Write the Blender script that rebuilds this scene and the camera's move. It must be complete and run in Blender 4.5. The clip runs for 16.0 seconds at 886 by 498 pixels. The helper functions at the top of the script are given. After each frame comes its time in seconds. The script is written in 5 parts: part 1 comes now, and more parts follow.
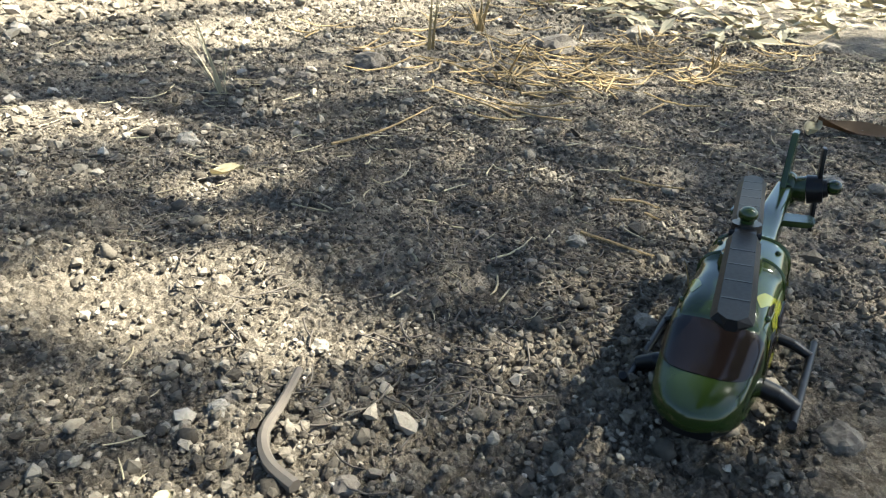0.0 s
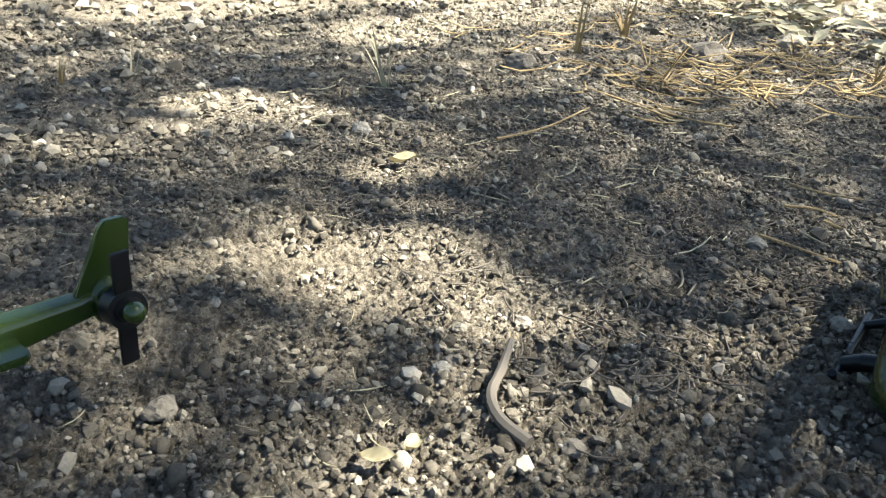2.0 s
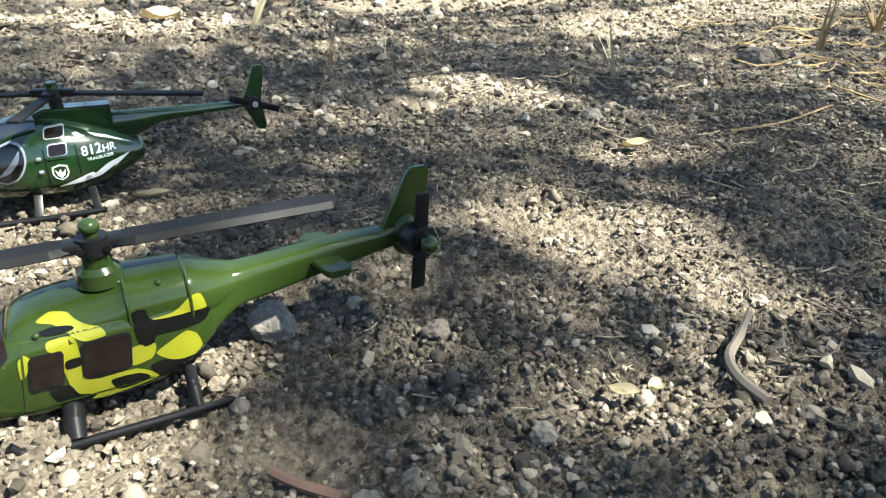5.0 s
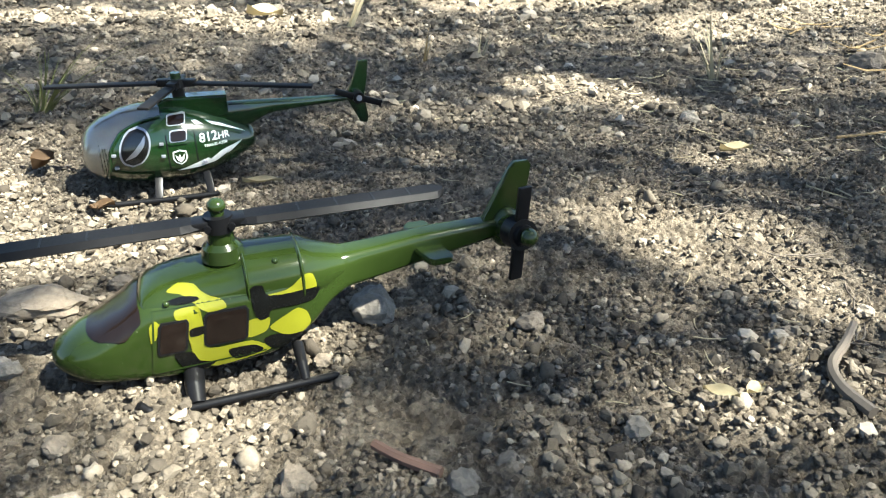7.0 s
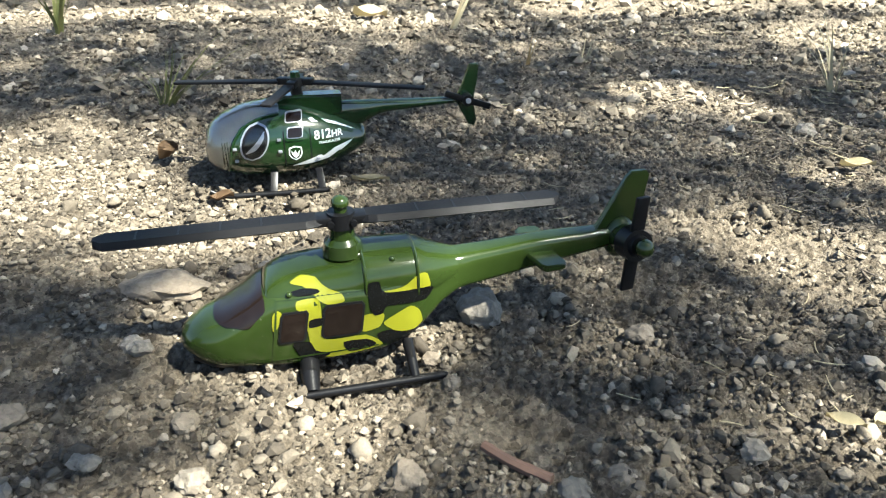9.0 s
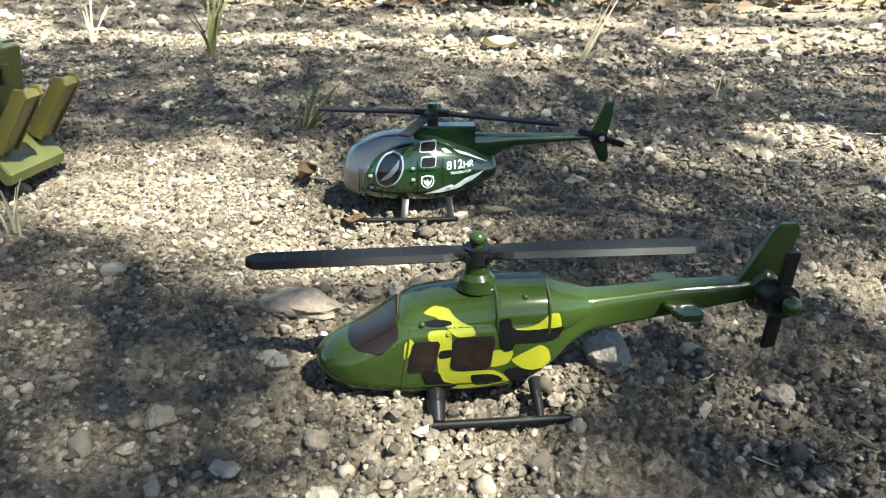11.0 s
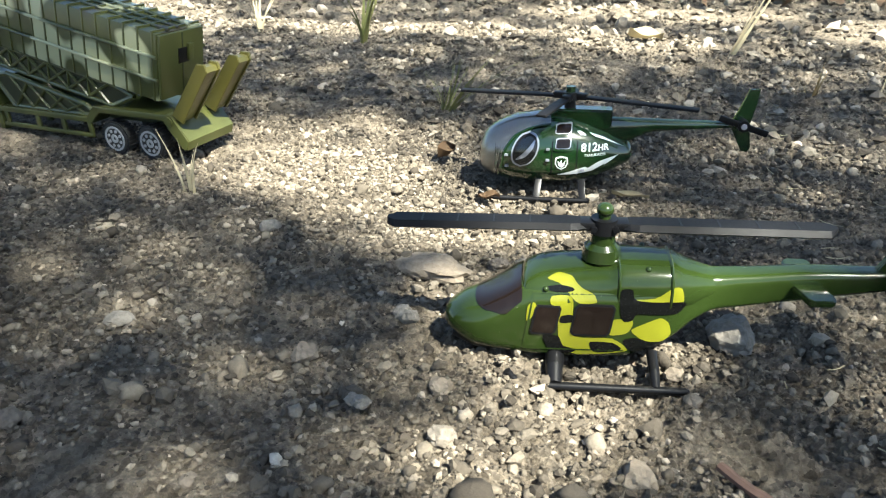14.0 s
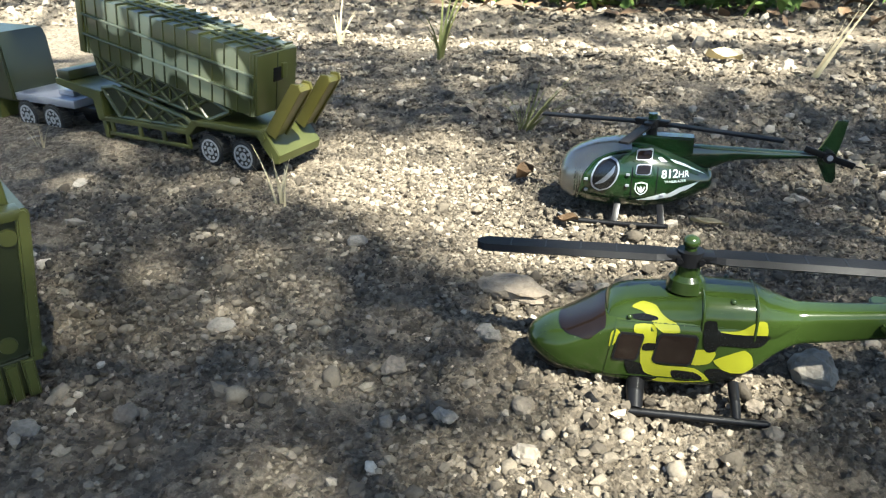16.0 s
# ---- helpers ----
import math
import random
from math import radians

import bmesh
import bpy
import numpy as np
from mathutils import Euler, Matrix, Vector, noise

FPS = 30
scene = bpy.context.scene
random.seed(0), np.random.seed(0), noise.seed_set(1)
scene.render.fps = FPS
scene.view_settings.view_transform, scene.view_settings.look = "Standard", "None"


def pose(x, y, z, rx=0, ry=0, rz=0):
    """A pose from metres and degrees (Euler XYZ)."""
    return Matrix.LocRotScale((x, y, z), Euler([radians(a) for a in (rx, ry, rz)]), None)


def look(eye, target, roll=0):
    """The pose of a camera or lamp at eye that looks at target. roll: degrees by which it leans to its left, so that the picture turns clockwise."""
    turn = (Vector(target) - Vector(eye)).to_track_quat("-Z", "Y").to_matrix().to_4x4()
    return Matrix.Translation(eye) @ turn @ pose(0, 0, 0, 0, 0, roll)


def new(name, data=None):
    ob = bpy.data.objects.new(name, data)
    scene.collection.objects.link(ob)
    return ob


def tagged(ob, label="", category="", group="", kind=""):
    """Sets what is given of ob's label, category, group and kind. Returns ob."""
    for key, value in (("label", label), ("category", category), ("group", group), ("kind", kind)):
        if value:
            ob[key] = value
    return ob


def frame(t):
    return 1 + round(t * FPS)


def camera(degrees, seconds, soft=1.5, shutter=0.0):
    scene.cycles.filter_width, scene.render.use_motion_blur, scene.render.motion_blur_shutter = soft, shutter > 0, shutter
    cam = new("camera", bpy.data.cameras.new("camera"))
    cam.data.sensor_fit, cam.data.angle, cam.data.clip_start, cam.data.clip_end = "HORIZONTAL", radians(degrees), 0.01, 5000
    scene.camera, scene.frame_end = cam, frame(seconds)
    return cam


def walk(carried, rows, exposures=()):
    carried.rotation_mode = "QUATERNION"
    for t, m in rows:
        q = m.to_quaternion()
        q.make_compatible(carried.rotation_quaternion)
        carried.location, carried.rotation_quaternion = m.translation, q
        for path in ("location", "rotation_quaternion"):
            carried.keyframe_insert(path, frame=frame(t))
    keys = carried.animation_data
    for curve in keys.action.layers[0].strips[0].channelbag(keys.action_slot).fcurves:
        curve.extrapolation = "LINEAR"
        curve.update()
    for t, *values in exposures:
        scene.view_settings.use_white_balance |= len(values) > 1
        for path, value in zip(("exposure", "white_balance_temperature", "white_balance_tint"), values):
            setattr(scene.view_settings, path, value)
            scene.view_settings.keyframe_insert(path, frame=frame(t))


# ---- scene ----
cam = camera(63.9, 16.0, soft=1.15)
cam.data.dof.use_dof = True
cam.data.dof.focus_distance = 0.205
cam.data.dof.aperture_fstop = 64.0
PATH = [
    (0, (0.105, 0.019, 0.103), (1.281, 1.35, -0.817), 3.9),
    (0.5, (0.096, 0.023, 0.101), (1.211, 1.392, -0.836), 3.9),
    (1, (0.088, 0.025, 0.102), (1.16, 1.436, -0.824), 3.9),
    (1.5, (0.08, 0.027, 0.102), (1.1, 1.479, -0.822), 3.9),
    (2, (0.074, 0.027, 0.1), (1.044, 1.516, -0.819), 3.7),
    (2.5, (0.069, 0.027, 0.1), (0.971, 1.562, -0.811), 3.4),
    (3, (0.066, 0.023, 0.1), (0.866, 1.609, -0.819), 3.1),
    (3.5, (0.063, 0.02, 0.101), (0.792, 1.643, -0.813), 2.8),
    (4, (0.057, 0.018, 0.1), (0.717, 1.665, -0.823), 2.8),
    (4.2, (0.055, 0.017, 0.101), (0.682, 1.674, -0.826), 2.4),
    (6.3, (0.045, 0.009, 0.1), (0.388, 1.726, -0.867), 0.8),
    (6.5, (0.045, 0.01, 0.101), (0.377, 1.735, -0.856), 0.7),
    (7, (0.042, 0.009, 0.101), (0.329, 1.744, -0.85), 0.6),
    (7.5, (0.04, 0.007, 0.1), (0.276, 1.754, -0.845), 0.5),
    (8, (0.037, 0.008, 0.102), (0.199, 1.762, -0.844), 0.1),
    (8.5, (0.035, 0.01, 0.104), (0.169, 1.77, -0.835), -0.1),
    (9, (0.034, 0.009, 0.102), (0.098, 1.768, -0.847), 0.1),
    (9.5, (0.03, 0.01, 0.103), (0.027, 1.769, -0.847), 0.2),
    (10, (0.027, 0.009, 0.106), (-0.068, 1.775, -0.829), -0.1),
    (10.2, (0.027, 0.009, 0.105), (-0.099, 1.79, -0.797), 0.0),
    (12.3, (0.028, 0.009, 0.105), (-0.351, 1.769, -0.766), -0.5),
    (12.5, (0.029, 0.007, 0.105), (-0.373, 1.769, -0.752), -0.3),
    (13, (0.03, 0.006, 0.106), (-0.426, 1.756, -0.748), -0.9),
    (13.5, (0.029, 0.001, 0.105), (-0.508, 1.715, -0.774), -1.5),
    (14, (0.03, -0.003, 0.103), (-0.556, 1.688, -0.79), -1.6),
    (14.5, (0.032, -0.005, 0.104), (-0.614, 1.674, -0.769), -2.0),
    (15, (0.029, -0.007, 0.104), (-0.645, 1.663, -0.766), -2.1),
    (15.5, (0.027, -0.009, 0.107), (-0.695, 1.644, -0.756), -2.3),
    (16, (0.025, -0.011, 0.11), (-0.717, 1.631, -0.756), -1.7),
]
walk(cam, [(t, look(eye, target, roll)) for t, eye, target, roll in PATH], exposures=[(0, 3.15, 6100, 4), (9, 3.12, 6100, 4), (16, 3.05, 6100, 4)])

# ---- world, sun ----
TO_SUN = Vector((0.50, -0.30, 0.81)).normalized()
world = bpy.data.worlds.new("sky")
scene.world = world
world.use_nodes = True
wn = world.node_tree.nodes
sky = wn.new("ShaderNodeTexSky")
sky.sky_type = "NISHITA"
sky.sun_disc = False
sky.sun_elevation = math.asin(TO_SUN.z)
sky.sun_rotation = math.atan2(TO_SUN.x, TO_SUN.y)
world.node_tree.links.new(sky.outputs[0], wn["Background"].inputs[0])
wn["Background"].inputs[1].default_value = 0.036
sun_data = bpy.data.lights.new("sun", "SUN")
sun_data.energy = 5.0
sun_data.angle = radians(0.55)
sun_data.color = (1.0, 0.93, 0.80)
sun = new("sun", sun_data)
sun.matrix_world = look(TO_SUN * 10, (0, 0, 0))


# ---- materials ----
class Nodes:
    """Short-hand for building a node material."""

    def __init__(self, name):
        self.mat = bpy.data.materials.new(name)
        self.mat.use_nodes = True
        self.tree = self.mat.node_tree
        self.bsdf = self.tree.nodes["Principled BSDF"]

    def add(self, kind, **props):
        n = self.tree.nodes.new(kind)
        for k, v in props.items():
            if k == "operation":
                n.operation = v
            elif k == "data_type":
                n.data_type = v
            elif k == "feature":
                n.feature = v
        return n

    def link(self, a, b):
        self.tree.links.new(a, b)

    def math(self, op, a, b=None):
        n = self.add("ShaderNodeMath", operation=op)
        for i, v in enumerate((a, b)):
            if v is None:
                continue
            if isinstance(v, (int, float)):
                n.inputs[i].default_value = v
            else:
                self.link(v, n.inputs[i])
        return n.outputs[0]

    def coords(self):
        return self.add("ShaderNodeTexCoord").outputs["Object"]

    def noise(self, scale, detail=4, rough=0.6, vec=None):
        n = self.add("ShaderNodeTexNoise")
        n.inputs["Scale"].default_value = scale
        n.inputs["Detail"].default_value = detail
        n.inputs["Roughness"].default_value = rough
        self.link(vec if vec is not None else self.coords(), n.inputs["Vector"])
        return n.outputs["Fac"]

    def ramp(self, fac, stops):
        n = self.add("ShaderNodeValToRGB")
        el = n.color_ramp.elements
        while len(el) < len(stops):
            el.new(0.5)
        for e, (p, c) in zip(el, stops):
            e.position, e.color = p, (*c, 1)
        self.link(fac, n.inputs[0])
        return n.outputs[0]

    def mix(self, fac, a, b, blend="MIX"):
        n = self.add("ShaderNodeMix", data_type="RGBA")
        n.blend_type = blend
        for sock, v in ((n.inputs[0], fac), (n.inputs[6], a), (n.inputs[7], b)):
            if isinstance(v, (int, float)):
                sock.default_value = v
            elif isinstance(v, tuple):
                sock.default_value = (*v, 1)
            else:
                self.link(v, sock)
        return n.outputs[2]

    def bump(self, height, strength=0.3, dist=0.001):
        n = self.add("ShaderNodeBump")
        n.inputs["Strength"].default_value = strength
        n.inputs["Distance"].default_value = dist
        self.link(height, n.inputs["Height"])
        self.link(n.outputs[0], self.bsdf.inputs["Normal"])

    def done(self, color, rough=0.5, metal=0.0, coat=0.0, spec=0.5):
        b = self.bsdf
        if isinstance(color, tuple):
            b.inputs["Base Color"].default_value = (*color, 1)
        else:
            self.link(color, b.inputs["Base Color"])
        if isinstance(rough, (int, float)):
            b.inputs["Roughness"].default_value = rough
        else:
            self.link(rough, b.inputs["Roughness"])
        b.inputs["Metallic"].default_value = metal
        b.inputs["Coat Weight"].default_value = coat
        b.inputs["Coat Roughness"].default_value = 0.08
        b.inputs["Specular IOR Level"].default_value = spec
        return self.mat


def painted(name, color, rough=0.28, coat=0.5, metal=0.0, vary=0.25, scale=250, spec=0.5):
    """Glossy or satin toy paint with faint scuffs."""
    n = Nodes(name)
    f = n.noise(scale, 5, 0.7)
    c = n.mix(n.math("MULTIPLY", f, vary), color, tuple(min(1, v * 1.9 + 0.004) for v in color))
    g = n.noise(scale * 5, 3, 0.6)
    r = n.math("ADD", n.math("MULTIPLY", g, 0.22), rough - 0.1)
    n.bump(g, 0.06, 0.0002)
    return n.done(c, r, metal, coat, spec)


def soil_material():
    n = Nodes("soil")
    big = n.noise(9, 5, 0.6)
    mid = n.noise(70, 5, 0.65)
    fine = n.noise(900, 6, 0.75)
    c = n.ramp(big, [(0.3, (0.20, 0.172, 0.136)), (0.5, (0.265, 0.224, 0.173)), (0.7, (0.33, 0.282, 0.22))])
    c = n.mix(n.math("MULTIPLY", mid, 0.8), c, (0.05, 0.041, 0.031))
    c = n.mix(n.ramp(fine, [(0.45, (0, 0, 0)), (0.75, (0.8, 0.8, 0.8))]), c, (0.40, 0.34, 0.26))
    for size, amount in ((520, 0.75), (240, 0.45)):
        cell = n.add("ShaderNodeTexVoronoi")
        cell.inputs["Scale"].default_value = size
        n.link(n.coords(), cell.inputs["Vector"])
        tint = n.ramp(cell.outputs["Color"], [(0.1, (0.2, 0.19, 0.175)), (0.5, (0.8, 0.78, 0.75)), (0.85, (1.0, 1.0, 1.0))])
        c = n.mix(amount, c, tint, "MULTIPLY")
    grain = n.add("ShaderNodeTexVoronoi")
    grain.inputs["Scale"].default_value = 620
    n.link(n.coords(), grain.inputs["Vector"])
    lumps = n.math("MULTIPLY", n.math("SUBTRACT", 1.0, grain.outputs["Distance"]), 0.9)
    n.bump(n.math("ADD", n.math("ADD", fine, lumps), mid), 1.0, 0.0019)
    return n.done(c, 0.95, spec=0.15)


def crumb_material(name, dark, light, grain=1500):
    n = Nodes(name)
    r = n.add("ShaderNodeNewGeometry").outputs["Random Per Island"]
    c = n.ramp(r, [(0.0, dark), (0.55, tuple((a + b) * 0.42 for a, b in zip(dark, light))), (0.9, light), (1.0, tuple(min(0.75, v * 1.6) for v in light))])
    f = n.noise(grain, 4, 0.7)
    c = n.mix(n.math("MULTIPLY", f, 0.7), c, tuple(v * 0.5 for v in dark))
    n.bump(f, 0.6, 0.0006)
    return n.done(c, 0.93, spec=0.2)


def stone_material(name, dark, light, scale=400):
    n = Nodes(name)
    r = n.add("ShaderNodeObjectInfo").outputs["Random"]
    f = n.noise(scale, 6, 0.7)
    g = n.noise(scale * 0.2, 3, 0.5)
    c = n.ramp(f, [(0.32, dark), (0.68, light)])
    c = n.mix(n.math("MULTIPLY", g, 0.6), c, (0.19, 0.155, 0.12))
    c = n.mix(n.math("MULTIPLY", r, 0.35), c, dark)
    n.bump(n.math("ADD", f, g), 0.8, 0.001)
    return n.done(c, 0.85, spec=0.25)


def gloss_green():
    """Glossy enamel with faint mottling, dust specks and orange peel."""
    n = Nodes("green_enamel")
    f = n.noise(300, 5, 0.7)
    c = n.mix(f, (0.0115, 0.0205, 0.0040), (0.0165, 0.0275, 0.006))
    speck = n.ramp(n.noise(1400, 3, 0.6), [(0.73, (0, 0, 0)), (0.78, (0.6, 0.6, 0.6))])
    c = n.mix(speck, c, (0.30, 0.30, 0.24))
    g = n.noise(500, 3, 0.6)
    n.bump(g, 0.05, 0.0004)
    return n.done(c, n.math("ADD", n.math("MULTIPLY", g, 0.12), 0.08), 0.0, 0.12, 0.35)


def launcher_paint():
    n = Nodes("olive_tan_camo_plastic")
    f = n.noise(52, 1, 0.3)
    d = n.noise(38, 1, 0.3)
    g = n.noise(400, 4, 0.6)
    olive = n.mix(g, (0.034, 0.040, 0.010), (0.050, 0.056, 0.016))
    c = n.mix(n.ramp(d, [(0.36, (1, 1, 1)), (0.42, (0, 0, 0))]), olive, (0.035, 0.032, 0.018))
    c = n.mix(n.ramp(f, [(0.49, (0, 0, 0)), (0.55, (1, 1, 1))]), c, (0.33, 0.33, 0.19))
    n.bump(g, 0.1, 0.0003)
    return n.done(c, 0.34, 0, 0.25)


def clear_plastic(name, tint=(0.93, 0.95, 0.95), rough=0.012):
    n = Nodes(name)
    n.bsdf.inputs["Transmission Weight"].default_value = 1.0
    n.bsdf.inputs["IOR"].default_value = 1.46
    f = n.noise(300, 3, 0.6)
    return n.done(n.mix(f, tint, tuple(v * 0.93 for v in tint)), n.math("MULTIPLY", f, rough * 2), 0, 0.6)


def plant_material(name, a, b, scale=300):
    n = Nodes(name)
    r = n.add("ShaderNodeNewGeometry").outputs["Random Per Island"]
    c = n.mix(r, a, b)
    f = n.noise(scale, 3, 0.6)
    c = n.mix(n.math("MULTIPLY", f, 0.6), c, tuple(v * 0.55 for v in a))
    return n.done(c, 0.7, spec=0.3)


SOIL = soil_material()
CRUMB = crumb_material("soil_crumbs", (0.045, 0.037, 0.028), (0.27, 0.228, 0.172))
GRIT = crumb_material("pale_grit", (0.14, 0.12, 0.092), (0.44, 0.38, 0.30), 900)
STONE_BROWN = stone_material("brown_stone", (0.10, 0.082, 0.06), (0.27, 0.222, 0.165))
STONE_GREY = stone_material("grey_stone", (0.085, 0.08, 0.07), (0.27, 0.25, 0.215))
STONE_PALE = stone_material("pale_stone", (0.115, 0.10, 0.078), (0.25, 0.22, 0.175))
STONE_DARK = stone_material("dark_clod", (0.07, 0.06, 0.048), (0.18, 0.15, 0.118))
ENAMEL = gloss_green()
YELLOW_PRINT = painted("yellow_print", (0.13, 0.132, 0.008), 0.2, 0.2)
BLACK_PRINT = painted("black_print", (0.0028, 0.003, 0.0028), 0.24, 0.0, spec=0.2)
GREEN = painted("green_gloss_paint", (0.0125, 0.022, 0.0043), 0.18, 0.12, spec=0.35)
DEEP_GREEN = painted("deep_green_gloss_paint", (0.005, 0.019, 0.0045), 0.2, 0.8)
BLACK_PLASTIC = painted("black_plastic", (0.0035, 0.0035, 0.004), 0.34, 0.0, 0, 0.5, 250, 0.18)
GREY_PLASTIC = painted("worn_dark_grey_plastic", (0.0048, 0.0048, 0.0054), 0.46, 0.0, 0, 0.6, 250, 0.09)
BROWN_GLASS = painted("smoked_brown_window", (0.0042, 0.0024, 0.0018), 0.11, 0.0, 0, 0.8, 500, 0.3)
WHITE = painted("white_print_and_highlight", (0.52, 0.54, 0.53), 0.4, 0.1)
OLIVE = painted("olive_plastic", (0.046, 0.050, 0.012), 0.36, 0.15)
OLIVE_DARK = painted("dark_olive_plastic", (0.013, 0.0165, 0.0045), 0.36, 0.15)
OCHRE = painted("ochre_olive_plastic", (0.062, 0.055, 0.010), 0.36, 0.15)
LAUNCHER = launcher_paint()
SILVER = painted("silver_plastic", (0.25, 0.26, 0.30), 0.32, 0.2, 0.5)
TYRE = painted("black_tyre", (0.010, 0.010, 0.010), 0.6, 0)
RIM = painted("silver_rim_print", (0.28, 0.28, 0.28), 0.4, 0.1, 0.2)
CLEAR = clear_plastic("clear_plastic")
INTERIOR = painted("grey_interior", (0.11, 0.108, 0.10), 0.2, 0.6, 0.1)
WOOD = plant_material("weathered_twig", (0.13, 0.108, 0.085), (0.075, 0.06, 0.046), 900)
RED_WOOD = plant_material("reddish_twig", (0.17, 0.10, 0.07), (0.11, 0.065, 0.045), 900)
STRAW = plant_material("dry_straw", (0.34, 0.235, 0.10), (0.20, 0.14, 0.07))
STRAW_PALE = plant_material("pale_straw", (0.44, 0.38, 0.24), (0.27, 0.225, 0.14))
GRASS = plant_material("green_grass", (0.09, 0.12, 0.03), (0.26, 0.22, 0.09))
LEAF = plant_material("tree_leaf", (0.045, 0.085, 0.02), (0.07, 0.12, 0.03))
SHRUB = plant_material("shrub_leaf", (0.045, 0.085, 0.02), (0.14, 0.20, 0.04))
DEAD_LEAF = plant_material("dead_leaf", (0.13, 0.08, 0.042), (0.10, 0.065, 0.04))
BARK = plant_material("bark", (0.11, 0.085, 0.065), (0.07, 0.055, 0.04), 60)


# ---- mesh helpers ----
def part(name, bm, material, parent, label="", smooth=True):
    """One bmesh as one mesh object under a thing."""
    me = bpy.data.meshes.new(name)
    bmesh.ops.recalc_face_normals(bm, faces=bm.faces)
    bm.to_mesh(me)
    bm.free()
    for p in me.polygons:
        p.use_smooth = smooth
    if smooth:
        me.set_sharp_from_angle(angle=radians(38))
    me.materials.append(material)
    ob = new(name, me)
    ob.parent = parent
    if label:
        tagged(ob, label)
    return ob


def raw(name, verts, faces, material, parent=None, smooth=True):
    me = bpy.data.meshes.new(name)
    me.from_pydata([tuple(v) for v in verts], [], [tuple(f) for f in faces])
    me.update()
    for p in me.polygons:
        p.use_smooth = smooth
    me.materials.append(material)
    ob = new(name, me)
    ob.parent = parent
    return ob


def thing(name, m, label, category, group=""):
    ob = new(name)
    ob.matrix_world = m
    ob.empty_display_size = 0.01
    return tagged(ob, label, category, group)


MM = 0.001


def box(bm, x0, x1, y0, y1, z0, z1, bevel=0.3, m=None):
    """A bevelled box in millimetres."""
    r = bmesh.ops.create_cube(bm, size=1)
    vs = r["verts"]
    mat = Matrix.Translation(((x0 + x1) / 2 * MM, (y0 + y1) / 2 * MM, (z0 + z1) / 2 * MM)) @ Matrix.Diagonal(((x1 - x0) * MM, (y1 - y0) * MM, (z1 - z0) * MM, 1))
    bmesh.ops.transform(bm, matrix=(m or Matrix()) @ mat, verts=vs)
    if bevel:
        es = list({e for v in vs for e in v.link_edges})
        bmesh.ops.bevel(bm, geom=es, offset=bevel * MM, segments=2, affect="EDGES", profile=0.6)
    return bm


def rod(bm, a, b, ra, rb=None, seg=10):
    """A capped tapered cylinder from a to b, in millimetres."""
    a, b = Vector(a) * MM, Vector(b) * MM
    d = b - a
    m = Matrix.Translation((a + b) / 2) @ d.to_track_quat("Z", "Y").to_matrix().to_4x4()
    bmesh.ops.create_cone(bm, cap_ends=True, segments=seg, radius1=ra * MM, radius2=(ra if rb is None else rb) * MM, depth=d.length, matrix=m)
    return bm


def ball(bm, c, r, squash=(1, 1, 1), sub=2):
    m = Matrix.Translation(Vector(c) * MM) @ Matrix.Diagonal((*squash, 1))
    bmesh.ops.create_icosphere(bm, subdivisions=sub, radius=r * MM, matrix=m)
    return bm


def prism(bm, pts, y0, y1, bevel=0.0):
    """A plate with the outline pts in x, z, between two y, in millimetres."""
    a = [bm.verts.new((x * MM, y0 * MM, z * MM)) for x, z in pts]
    b = [bm.verts.new((x * MM, y1 * MM, z * MM)) for x, z in pts]
    k = len(pts)
    fs = [bm.faces.new(a), bm.faces.new(b[::-1])]
    for i in range(k):
        fs.append(bm.faces.new((a[i], b[i], b[(i + 1) % k], a[(i + 1) % k])))
    if bevel:
        es = list({e for f in fs[:2] for e in f.edges})
        bmesh.ops.bevel(bm, geom=es, offset=bevel * MM, segments=2, affect="EDGES")
    return bm


